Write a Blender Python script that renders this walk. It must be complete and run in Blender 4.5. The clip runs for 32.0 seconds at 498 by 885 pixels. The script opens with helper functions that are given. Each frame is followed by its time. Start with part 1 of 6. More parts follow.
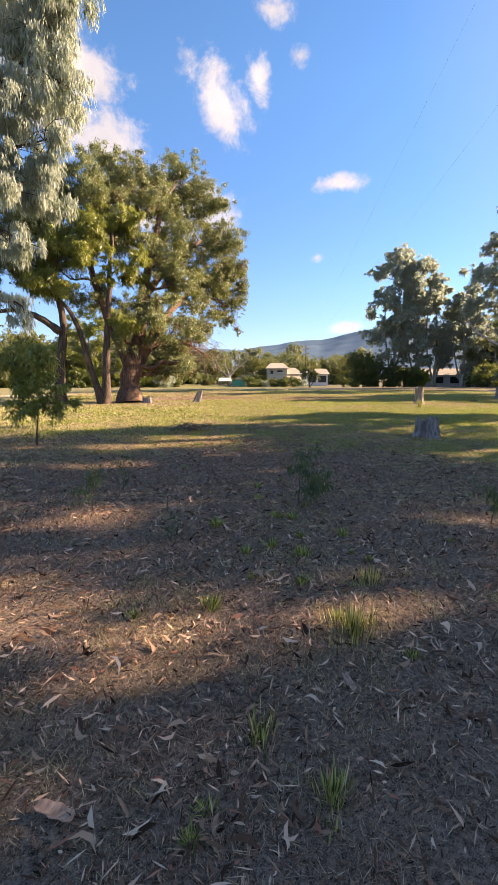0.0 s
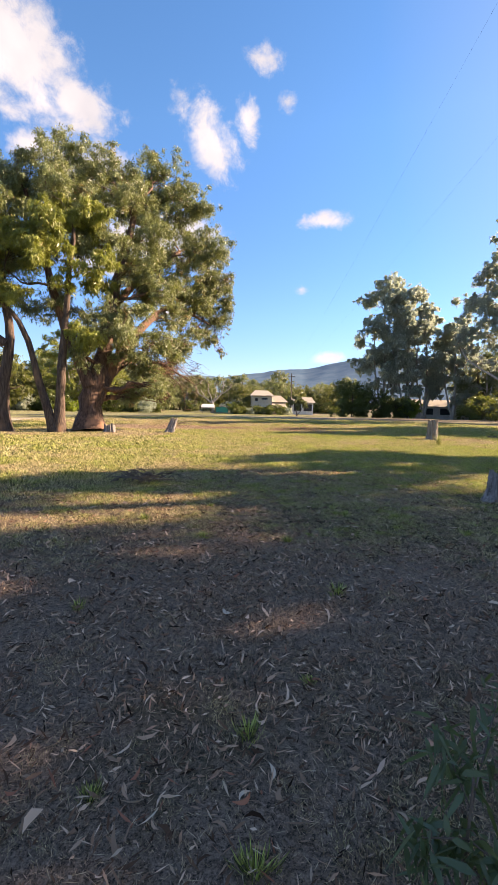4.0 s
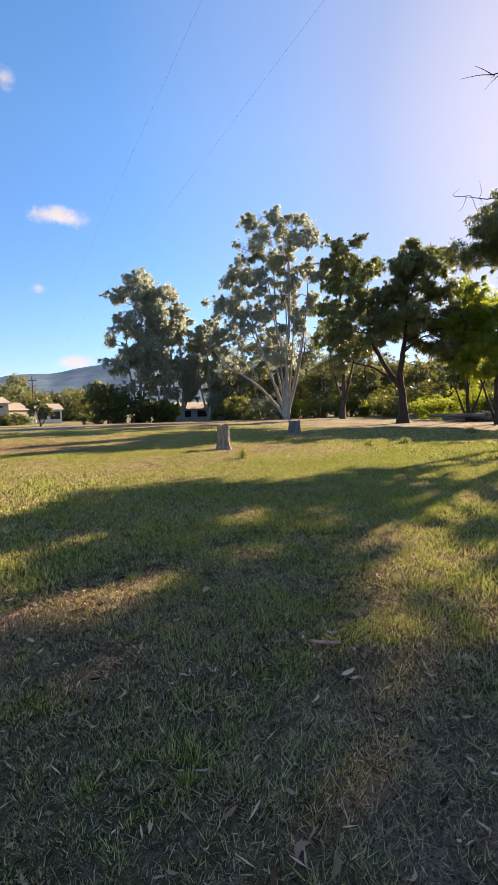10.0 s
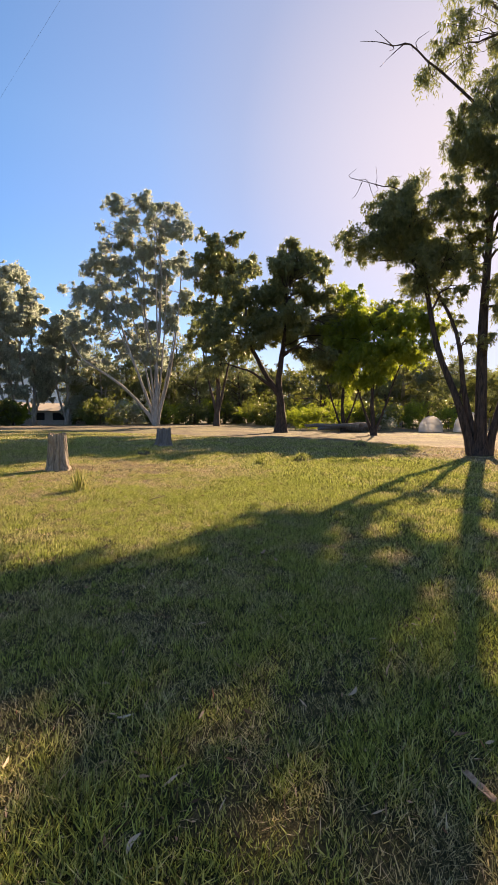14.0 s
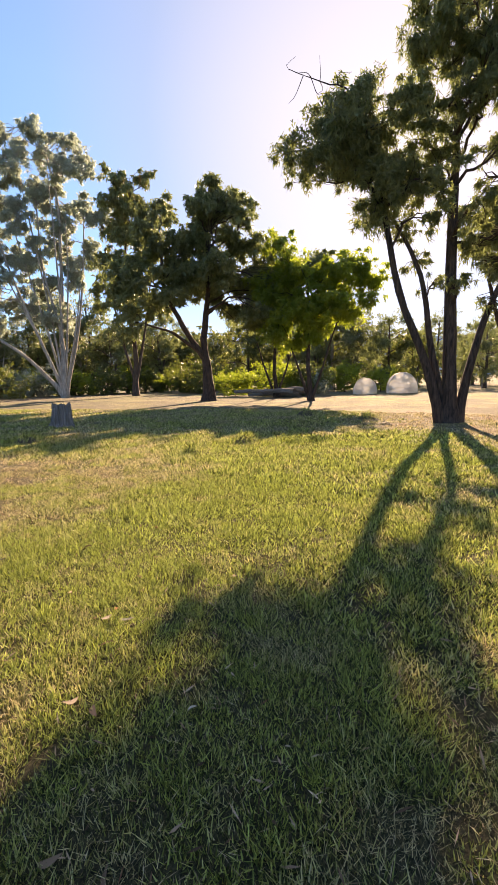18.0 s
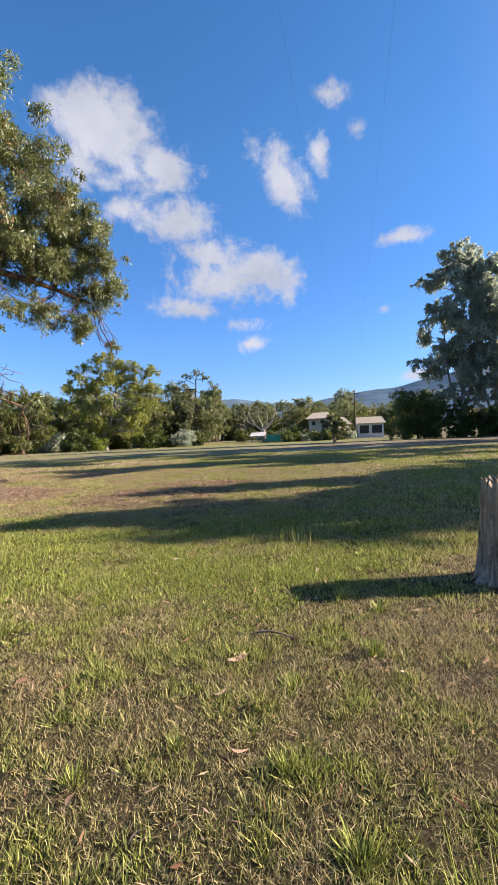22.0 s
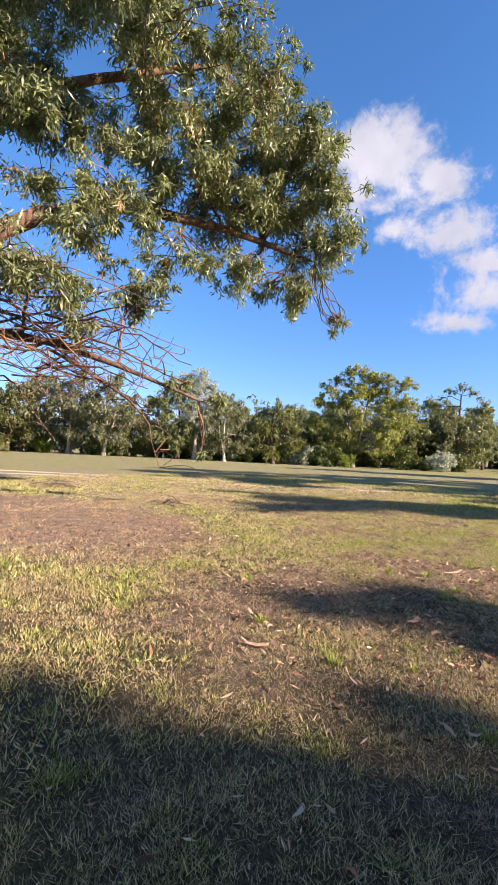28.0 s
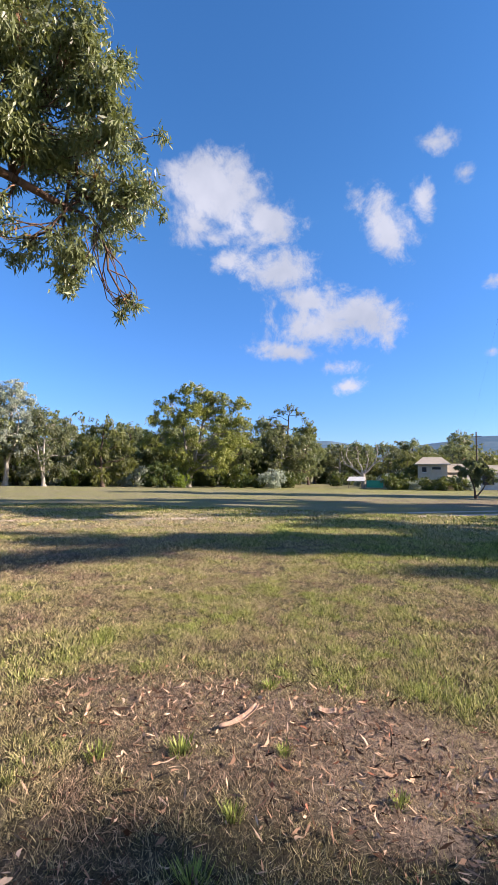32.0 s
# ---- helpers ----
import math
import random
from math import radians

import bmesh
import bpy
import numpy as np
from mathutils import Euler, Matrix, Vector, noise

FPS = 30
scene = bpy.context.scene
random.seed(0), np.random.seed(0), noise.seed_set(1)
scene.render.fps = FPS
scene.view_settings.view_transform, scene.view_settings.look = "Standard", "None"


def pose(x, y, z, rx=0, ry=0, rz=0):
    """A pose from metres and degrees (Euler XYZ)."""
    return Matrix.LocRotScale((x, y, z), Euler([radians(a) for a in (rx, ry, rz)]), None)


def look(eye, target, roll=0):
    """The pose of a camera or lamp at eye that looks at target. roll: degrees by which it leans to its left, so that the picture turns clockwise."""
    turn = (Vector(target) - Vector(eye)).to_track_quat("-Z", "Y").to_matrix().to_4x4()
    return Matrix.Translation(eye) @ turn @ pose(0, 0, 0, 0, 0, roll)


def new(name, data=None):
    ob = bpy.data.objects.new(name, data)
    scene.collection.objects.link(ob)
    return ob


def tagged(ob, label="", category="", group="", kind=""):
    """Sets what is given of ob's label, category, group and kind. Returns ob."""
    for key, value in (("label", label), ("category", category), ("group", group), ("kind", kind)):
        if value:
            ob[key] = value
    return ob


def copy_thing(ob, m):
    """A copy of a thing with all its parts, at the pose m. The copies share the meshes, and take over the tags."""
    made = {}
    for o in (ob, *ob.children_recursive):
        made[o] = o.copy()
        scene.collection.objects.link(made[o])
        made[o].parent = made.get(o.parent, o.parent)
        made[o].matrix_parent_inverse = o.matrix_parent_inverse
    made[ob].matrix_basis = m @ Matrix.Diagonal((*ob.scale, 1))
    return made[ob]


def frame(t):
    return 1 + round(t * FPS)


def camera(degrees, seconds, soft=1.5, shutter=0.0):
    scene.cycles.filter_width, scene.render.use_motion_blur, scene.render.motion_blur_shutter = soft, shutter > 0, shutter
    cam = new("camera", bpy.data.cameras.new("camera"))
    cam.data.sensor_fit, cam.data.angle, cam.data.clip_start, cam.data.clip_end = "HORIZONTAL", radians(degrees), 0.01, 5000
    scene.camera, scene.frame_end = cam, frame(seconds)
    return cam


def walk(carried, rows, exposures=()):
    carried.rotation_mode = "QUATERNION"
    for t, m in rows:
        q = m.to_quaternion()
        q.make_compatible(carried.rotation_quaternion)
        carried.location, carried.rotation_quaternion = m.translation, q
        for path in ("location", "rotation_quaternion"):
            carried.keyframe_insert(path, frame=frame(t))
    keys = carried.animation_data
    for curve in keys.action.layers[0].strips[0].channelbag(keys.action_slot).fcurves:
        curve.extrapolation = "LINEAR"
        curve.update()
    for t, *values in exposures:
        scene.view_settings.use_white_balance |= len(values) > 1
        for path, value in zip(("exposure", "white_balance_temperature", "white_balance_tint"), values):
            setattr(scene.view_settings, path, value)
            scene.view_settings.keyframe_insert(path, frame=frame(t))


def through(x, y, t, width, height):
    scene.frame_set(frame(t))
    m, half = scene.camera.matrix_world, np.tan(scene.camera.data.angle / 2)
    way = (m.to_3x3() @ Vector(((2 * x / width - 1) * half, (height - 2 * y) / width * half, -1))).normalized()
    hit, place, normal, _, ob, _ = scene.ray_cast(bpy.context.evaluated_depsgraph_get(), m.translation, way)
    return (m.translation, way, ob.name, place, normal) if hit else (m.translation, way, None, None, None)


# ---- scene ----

# ---- camera and walk ----
cam = camera(57.64, 32.0, soft=1.1)
# seconds, eye x, y, z, heading clockwise from +y, pitch, roll (degrees)
STEPS = [
    (0, 0.00, 0.00, 1.54, 0.00, -8.34, -0.14),
    (0.5, 0.02, 0.55, 1.51, 1.91, -8.20, -0.05),
    (1, 0.02, 1.09, 1.51, 3.08, -8.45, 0.36),
    (1.5, 0.04, 1.64, 1.51, 1.60, -7.87, 0.56),
    (2, 0.08, 2.22, 1.51, -0.34, -6.81, 0.50),
    (2.5, 0.03, 2.76, 1.52, -2.47, -5.66, 0.67),
    (3, 0.06, 3.32, 1.51, -3.93, -5.20, 1.03),
    (3.5, 0.04, 3.83, 1.51, -2.22, -5.28, 1.15),
    (4, 0.02, 4.26, 1.52, 2.15, -4.94, 1.19),
    (4.5, 0.01, 4.76, 1.51, 7.59, -4.31, 2.41),
    (6.5, 0.23, 7.02, 1.51, 17.27, -4.01, 2.75),
    (7, 0.32, 7.62, 1.51, 14.83, -3.41, 2.51),
    (7.5, 0.36, 8.16, 1.50, 13.97, -2.46, 1.94),
    (8, 0.45, 8.64, 1.50, 14.30, -2.09, 1.47),
    (8.5, 0.63, 9.17, 1.53, 17.40, -2.18, 1.28),
    (9, 0.79, 9.63, 1.55, 22.42, -2.69, 0.73),
    (9.5, 1.01, 10.08, 1.51, 27.78, -3.34, 0.07),
    (10, 1.25, 10.53, 1.50, 32.41, -4.32, -1.07),
    (10.5, 1.47, 11.01, 1.51, 35.39, -5.02, -1.54),
    (11, 1.78, 11.45, 1.52, 37.43, -4.96, -1.00),
    (11.5, 2.08, 11.89, 1.50, 39.31, -4.77, -0.31),
    (12, 2.42, 12.30, 1.47, 40.84, -4.54, -0.06),
    (12.5, 2.84, 12.74, 1.47, 42.78, -4.34, 0.16),
    (13, 3.27, 13.13, 1.49, 44.61, -4.05, 0.52),
    (13.5, 3.76, 13.52, 1.50, 46.52, -3.87, 0.57),
    (14, 4.03, 13.98, 1.47, 48.70, -3.63, 0.59),
    (14.5, 4.30, 14.34, 1.49, 51.36, -3.75, 0.17),
    (15, 4.63, 14.67, 1.52, 55.06, -4.08, 0.18),
    (15.5, 4.88, 15.08, 1.51, 59.82, -4.43, 0.34),
    (17.5, 6.40, 16.03, 1.47, 70.14, -7.17, 1.27),
    (18, 6.84, 16.44, 1.49, 58.08, -7.96, -1.16),
    (18.5, 7.22, 16.85, 1.44, 46.26, -7.72, -1.36),
    (19, 7.51, 17.36, 1.43, 36.49, -7.18, -0.89),
    (19.5, 7.76, 17.84, 1.45, 28.57, -6.30, -1.37),
    (20, 7.98, 18.41, 1.48, 20.84, -5.61, -1.81),
    (20.5, 8.02, 18.92, 1.49, 12.37, -4.57, -2.20),
    (21, 8.01, 19.59, 1.47, 4.35, -3.60, -2.22),
    (21.5, 7.90, 20.21, 1.45, -2.66, -2.50, -2.58),
    (22, 7.76, 20.77, 1.46, -8.97, -1.42, -2.65),
    (22.5, 7.62, 21.38, 1.49, -13.39, -0.80, -2.47),
    (23, 7.43, 21.95, 1.49, -16.02, -0.51, -1.63),
    (23.5, 7.31, 22.54, 1.49, -17.19, -0.53, -0.44),
    (24, 7.21, 23.11, 1.49, -17.78, -0.58, 0.06),
    (24.5, 7.11, 23.69, 1.47, -20.13, 0.02, 0.06),
    (25, 6.93, 24.28, 1.50, -23.34, 0.76, -0.28),
    (25.5, 6.71, 24.83, 1.49, -27.15, 1.48, -0.34),
    (26, 6.49, 25.40, 1.50, -30.83, 2.14, -0.42),
    (26.5, 6.24, 25.86, 1.51, -35.30, 2.88, -0.52),
    (28.5, 5.60, 28.02, 1.48, -41.44, 0.32, 2.38),
    (29, 5.42, 28.51, 1.46, -42.99, -0.66, 2.43),
    (29.5, 5.30, 29.05, 1.48, -43.93, -2.19, 2.17),
    (30, 5.19, 29.52, 1.47, -40.72, -2.06, 1.60),
    (30.5, 5.16, 29.98, 1.51, -35.78, -0.51, 1.35),
    (31, 5.18, 30.36, 1.56, -30.01, 1.43, 1.09),
    (31.5, 5.14, 30.68, 1.57, -24.87, 2.91, 0.58),
    (32, 5.12, 30.89, 1.57, -20.40, 3.94, 0.38),
]


def aimed(x, y, z, heading, pitch, roll):
    h, p = radians(heading), radians(pitch)
    way = Vector((math.sin(h) * math.cos(p), math.cos(h) * math.cos(p), math.sin(p)))
    return look((x, y, z), Vector((x, y, z)) + way, roll)


walk(cam, [(s[0], aimed(*s[1:])) for s in STEPS],
     exposures=[(0, 1.72, 9200, 27), (4, 1.72, 9000, 25), (9, 1.58, 8900, 25), (13, 1.48, 9700, 26), (15, 1.42, 10000, 26),
                (17.5, 1.80, 10000, 25), (20, 1.30, 8600, 21), (23, 1.18, 6900, 19), (26, 1.18, 7300, 23), (29, 1.54, 7700, 25),
                (30, 1.55, 8200, 24), (31, 1.45, 7700, 23), (32, 1.24, 6900, 21)])


# ---- sky, clouds and sun ----
SUN_AZ, SUN_EL = 75.9, 25.3
world = bpy.data.worlds.new("sky")
scene.world = world
world.use_nodes = True
wt = world.node_tree
wt.nodes.clear()


def link_value(tree, socket, value):
    if isinstance(value, bpy.types.NodeSocket):
        tree.links.new(value, socket)
    else:
        socket.default_value = value


def mth(tree, op, a, b=0.0, c=0.0, clamp=False):
    n = tree.nodes.new("ShaderNodeMath")
    n.operation, n.use_clamp = op, clamp
    for socket, value in zip(n.inputs, (a, b, c)):
        link_value(tree, socket, value)
    return n.outputs[0]


def noise_tex(tree, vector, scale, detail=3.0, rough=0.55, distortion=0.0):
    n = tree.nodes.new("ShaderNodeTexNoise")
    link_value(tree, n.inputs["Vector"], vector)
    n.inputs["Scale"].default_value = scale
    n.inputs["Detail"].default_value = detail
    n.inputs["Roughness"].default_value = rough
    n.inputs["Distortion"].default_value = distortion
    return n.outputs["Fac"]


def ramp(tree, value, stops):
    n = tree.nodes.new("ShaderNodeValToRGB")
    link_value(tree, n.inputs[0], value)
    els = n.color_ramp.elements
    while len(els) < len(stops):
        els.new(0.5)
    for e, (p, col) in zip(els, stops):
        e.position = p
        e.color = (*col, 1) if len(col) == 3 else col
    return n.outputs[0]


def blend(tree, fac, a, b, mode="MIX"):
    n = tree.nodes.new("ShaderNodeMix")
    n.data_type, n.blend_type = "RGBA", mode
    link_value(tree, n.inputs[0], fac)
    for socket, value in ((n.inputs[6], a), (n.inputs[7], b)):
        link_value(tree, socket, (*value, 1) if isinstance(value, tuple) else value)
    return n.outputs[2]


def vec_scaled(tree, vector, x, y, z):
    n = tree.nodes.new("ShaderNodeVectorMath")
    n.operation = "MULTIPLY"
    link_value(tree, n.inputs[0], vector)
    n.inputs[1].default_value = (x, y, z)
    return n.outputs[0]


sky = wt.nodes.new("ShaderNodeTexSky")
sky.sky_type, sky.sun_disc = "NISHITA", False
sky.sun_elevation, sky.sun_rotation = radians(SUN_EL), radians(SUN_AZ)
sky.altitude, sky.air_density, sky.dust_density, sky.ozone_density = 600, 1.0, 0.10, 4.5
way = wt.nodes.new("ShaderNodeTexCoord").outputs["Generated"]
sep = wt.nodes.new("ShaderNodeSeparateXYZ")
wt.links.new(way, sep.inputs[0])
az = mth(wt, "MULTIPLY", mth(wt, "ARCTAN2", sep.outputs[0], sep.outputs[1]), 57.2958)
el = mth(wt, "MULTIPLY", mth(wt, "ARCSINE", sep.outputs[2]), 57.2958)
# cumulus puffs: azimuth, elevation, half width, half height, lean, density
PUFFS = [(-24.0, 32.6, 8.6, 4.4, -0.3, 1.1), (-18.6, 30.6, 5.0, 3.0, -0.5, 1.0), (-28.0, 29.8, 4.6, 4.2, 0.0, 0.8), (-15.6, 24.4, 6.4, 3.1, -0.2, 1.05), (-12.8, 21.4, 6.2, 3.0, -0.3, 1.0),
         (-23.6, 25.6, 4.0, 1.4, 0.0, 0.6), (-10.6, 18.4, 9.0, 3.5, -0.2, 1.15), (-5.6, 19.0, 4.4, 3.2, -0.3, 1.1), (-15.4, 15.2, 4.6, 1.7, -1.0, 0.8),
         (-9.6, 13.3, 3.2, 1.0, 0.0, 0.6), (-8.0, 10.8, 2.5, 1.1, 0.0, 0.8), (-3.4, 28.2, 3.2, 3.8, -0.5, 0.85), (1.2, 30.4, 1.1, 1.9, -0.2, 0.6), (2.8, 35.4, 2.1, 1.2, -0.6, 0.6),
         (6.0, 32.0, 0.9, 0.7, 0.0, 0.5), (10.8, 21.0, 3.6, 0.9, 0.2, 0.7), (11.5, 5.6, 2.4, 0.6, 0.2, 0.6), (8.2, 13.8, 0.8, 0.5, 0.0, 0.5)]
field = None
for a0, e0, wa, we, lean, dense in PUFFS:
    de = mth(wt, "SUBTRACT", el, e0)
    da = mth(wt, "SUBTRACT", mth(wt, "SUBTRACT", az, a0), mth(wt, "MULTIPLY", de, lean))
    q = mth(wt, "ADD", mth(wt, "POWER", mth(wt, "ABSOLUTE", mth(wt, "DIVIDE", da, wa)), 2.0),
            mth(wt, "POWER", mth(wt, "ABSOLUTE", mth(wt, "DIVIDE", de, we)), 2.0))
    puff = mth(wt, "MULTIPLY", mth(wt, "SUBTRACT", 1.0, mth(wt, "SQRT", q)), dense)
    field = puff if field is None else mth(wt, "MAXIMUM", field, puff)
billow = noise_tex(wt, way, 7.5, 8.0, 0.66, 0.35)
fine = noise_tex(wt, way, 26.0, 6.0, 0.65, 0.5)
# unseen cumulus added overhead and round the other half, to whiten the skylight
away = mth(wt, "MAXIMUM", mth(wt, "DIVIDE", mth(wt, "SUBTRACT", mth(wt, "ABSOLUTE", mth(wt, "SUBTRACT", az, 20.0)), 98.0), 14.0), mth(wt, "DIVIDE", mth(wt, "SUBTRACT", el, 50.0), 10.0))
away = mth(wt, "MINIMUM", mth(wt, "MULTIPLY", away, 1.0, clamp=True), mth(wt, "DIVIDE", el, 12.0), clamp=True)
unseen_cloud = mth(wt, "SUBTRACT", mth(wt, "MULTIPLY", mth(wt, "ADD", 0.15, mth(wt, "MULTIPLY", mth(wt, "SUBTRACT", noise_tex(wt, way, 2.6, 3.0), 0.5), 4.0)), away), mth(wt, "MULTIPLY", mth(wt, "SUBTRACT", 1.0, away), 2.6))
field = mth(wt, "MAXIMUM", field, mth(wt, "MULTIPLY", unseen_cloud, 0.35))
body = mth(wt, "ADD", mth(wt, "ADD", field, 0.03), mth(wt, "MULTIPLY", mth(wt, "SUBTRACT", billow, 0.5), 2.7))
body = mth(wt, "ADD", body, mth(wt, "MULTIPLY", mth(wt, "SUBTRACT", fine, 0.5), 1.25))
cover_n = wt.nodes.new("ShaderNodeMapRange")
cover_n.interpolation_type = "SMOOTHSTEP"
link_value(wt, cover_n.inputs["Value"], body)
cover_n.inputs["From Min"].default_value, cover_n.inputs["From Max"].default_value = -0.04, 0.80
shade_n = ramp(wt, noise_tex(wt, way, 9.0, 4.0, 0.5), [(0.3, (2.05, 2.42, 3.0)), (0.68, (2.95, 3.3, 3.85))])
deep = wt.nodes.new("ShaderNodeHueSaturation")
deep.inputs["Saturation"].default_value = 1.20
deep.inputs["Value"].default_value = 1.08
wt.links.new(sky.outputs[0], deep.inputs["Color"])
# the air stays blue down to the skyline, and greys out of the blue towards the sun
low_air = ramp(wt, mth(wt, "DIVIDE", el, 30.0), [(0.0, (0.40, 0.50, 0.72)), (0.35, (0.66, 0.74, 0.90)), (1.0, (1.0, 1.0, 1.0))])
air = blend(wt, 1.0, deep.outputs[0], low_air, "MULTIPLY")
facing = wt.nodes.new("ShaderNodeVectorMath")
facing.operation = "DOT_PRODUCT"
wt.links.new(way, facing.inputs[0])
facing.inputs[1].default_value = (math.sin(radians(SUN_AZ)) * math.cos(radians(SUN_EL)), math.cos(radians(SUN_AZ)) * math.cos(radians(SUN_EL)), math.sin(radians(SUN_EL)))
glare = ramp(wt, facing.outputs["Value"], [(0.62, (0, 0, 0)), (0.82, (0.26, 0.26, 0.26)), (0.93, (0.64, 0.64, 0.64)), (1.0, (0.82, 0.82, 0.82))])
air = blend(wt, glare, air, blend(wt, ramp(wt, facing.outputs["Value"], [(0.90, (0, 0, 0)), (1.0, (1, 1, 1))]), (1.60, 1.98, 2.85), (2.75, 3.0, 3.8)))
mixed = blend(wt, mth(wt, "MULTIPLY", cover_n.outputs[0], 0.93), air, shade_n)
bg = wt.nodes.new("ShaderNodeBackground")
wt.links.new(mixed, bg.inputs[0])
bg.inputs[1].default_value = 0.104
wo = wt.nodes.new("ShaderNodeOutputWorld")
wt.links.new(bg.outputs[0], wo.inputs[0])

sun_data = bpy.data.lights.new("sun", "SUN")
sun_data.energy, sun_data.angle, sun_data.color = 5.7, radians(0.53), (1.0, 0.90, 0.76)
sun = new("sun", sun_data)
sun_way = Vector((math.sin(radians(SUN_AZ)) * math.cos(radians(SUN_EL)), math.cos(radians(SUN_AZ)) * math.cos(radians(SUN_EL)), math.sin(radians(SUN_EL))))
sun.matrix_world = look(sun_way * 60 + Vector((10, 20, 0)), (10, 20, 0))

# ---- materials ----
def material(name, rough=0.8):
    m = bpy.data.materials.new(name)
    m.use_nodes = True
    b = m.node_tree.nodes["Principled BSDF"]
    b.inputs["Roughness"].default_value = rough
    b.inputs["Specular IOR Level"].default_value = 0.25
    return m, m.node_tree, b


def world_pos(tree):
    return tree.nodes.new("ShaderNodeNewGeometry").outputs["Position"]


def own_pos(tree):
    return tree.nodes.new("ShaderNodeTexCoord").outputs["Object"]


def island(tree):
    return tree.nodes.new("ShaderNodeNewGeometry").outputs["Random Per Island"]


def relief(tree, bsdf, height, strength=0.4, distance=0.02):
    n = tree.nodes.new("ShaderNodeBump")
    n.inputs["Strength"].default_value, n.inputs["Distance"].default_value = strength, distance
    link_value(tree, n.inputs["Height"], height)
    tree.links.new(n.outputs[0], bsdf.inputs["Normal"])


def leaf_material(name, dark, light, odd, odd_share=0.06, through=0.35, glow=(0.30, 0.34, 0.05)):
    m, t, b = material(name, 0.42)
    b.inputs["Specular IOR Level"].default_value = 0.45
    r = island(t)
    clump = noise_tex(t, world_pos(t), 0.55, 2.0)
    mixv = mth(t, "ADD", mth(t, "MULTIPLY", r, 0.55), mth(t, "MULTIPLY", mth(t, "SUBTRACT", clump, 0.3), 1.1), clamp=True)
    col = blend(t, mixv, dark, light)
    rust = mth(t, "GREATER_THAN", noise_tex(t, world_pos(t), 0.8, 3.0), 1.0 - 0.30 - odd_share)
    odd_one = mth(t, "MULTIPLY", rust, mth(t, "GREATER_THAN", mth(t, "FRACT", mth(t, "MULTIPLY", r, 17.3)), 0.45))
    col = blend(t, odd_one, col, odd)
    t.links.new(col, b.inputs["Base Color"])
    tr = t.nodes.new("ShaderNodeBsdfTranslucent")
    t.links.new(blend(t, 0.5, col, glow), tr.inputs["Color"])
    mx = t.nodes.new("ShaderNodeMixShader")
    mx.inputs[0].default_value = through
    t.links.new(b.outputs[0], mx.inputs[1])
    t.links.new(tr.outputs[0], mx.inputs[2])
    t.links.new(mx.outputs[0], t.nodes["Material Output"].inputs[0])
    return m


def bark_material(name, dark, light, patch, patch_share=0.4, scale=1.0, deep=0.03):
    m, t, b = material(name, 0.92)
    p = own_pos(t)
    grooves = noise_tex(t, vec_scaled(t, p, 9 * scale, 9 * scale, 1.3 * scale), 1.6, 5.0, 0.6, 0.6)
    col = blend(t, ramp(t, grooves, [(0.35, (0, 0, 0)), (0.65, (1, 1, 1))]), dark, light)
    big = noise_tex(t, vec_scaled(t, p, 1, 1, 0.45), 1.1 * scale, 3.0)
    col = blend(t, ramp(t, big, [(0.72 - patch_share * 0.5, (0, 0, 0)), (0.78 - patch_share * 0.4, (1, 1, 1))]), col, patch)
    t.links.new(col, b.inputs["Base Color"])
    relief(t, b, grooves, 0.9, deep)
    return m


def plain_material(name, a, c, scale=6.0, rough=0.75, bump=0.2, stretch=(1, 1, 1)):
    m, t, b = material(name, rough)
    n = noise_tex(t, vec_scaled(t, own_pos(t), *stretch), scale, 5.0, 0.6)
    t.links.new(blend(t, ramp(t, n, [(0.3, (0, 0, 0)), (0.7, (1, 1, 1))]), a, c), b.inputs["Base Color"])
    relief(t, b, n, bump, 0.01)
    return m


M_LEAF = leaf_material("gum_leaf", (0.028, 0.042, 0.017), (0.300, 0.350, 0.165), (0.330, 0.190, 0.090), 0.05, 0.28)
M_LEAF_LIME = leaf_material("lime_gum_leaf", (0.090, 0.120, 0.026), (0.330, 0.360, 0.085), (0.295, 0.197, 0.066), 0.03)
M_LEAF_GREY = leaf_material("grey_gum_leaf", (0.150, 0.180, 0.140), (0.540, 0.600, 0.500), (0.300, 0.310, 0.200), 0.0, 0.55, (0.42, 0.50, 0.36))
M_LEAF_DARK = leaf_material("dark_gum_leaf", (0.060, 0.078, 0.036), (0.235, 0.265, 0.120), (0.250, 0.215, 0.075), 0.03, 0.46, (0.30, 0.36, 0.11))
M_LEAF_BUSH = leaf_material("bush_leaf", (0.018, 0.032, 0.010), (0.080, 0.125, 0.028), (0.107, 0.131, 0.029), 0.0)
M_LEAF_BRIGHT = leaf_material("bright_bush_leaf", (0.066, 0.115, 0.016), (0.190, 0.270, 0.045), (0.230, 0.250, 0.052), 0.0, 0.55, (0.50, 0.60, 0.06))
M_LEAF_WOOD = leaf_material("woodland_gum_leaf", (0.026, 0.034, 0.011), (0.190, 0.210, 0.080), (0.160, 0.120, 0.050), 0.02, 0.45)
M_LEAF_ASH = leaf_material("ashen_woodland_leaf", (0.040, 0.048, 0.028), (0.210, 0.230, 0.145), (0.170, 0.150, 0.080), 0.02, 0.45)
M_BARK = bark_material("grey_brown_bark", (0.038, 0.026, 0.021), (0.128, 0.094, 0.075), (0.210, 0.128, 0.083), 0.25)
M_BARK_RED = bark_material("red_stringy_bark", (0.053, 0.030, 0.022), (0.180, 0.116, 0.086), (0.247, 0.135, 0.083), 0.35)
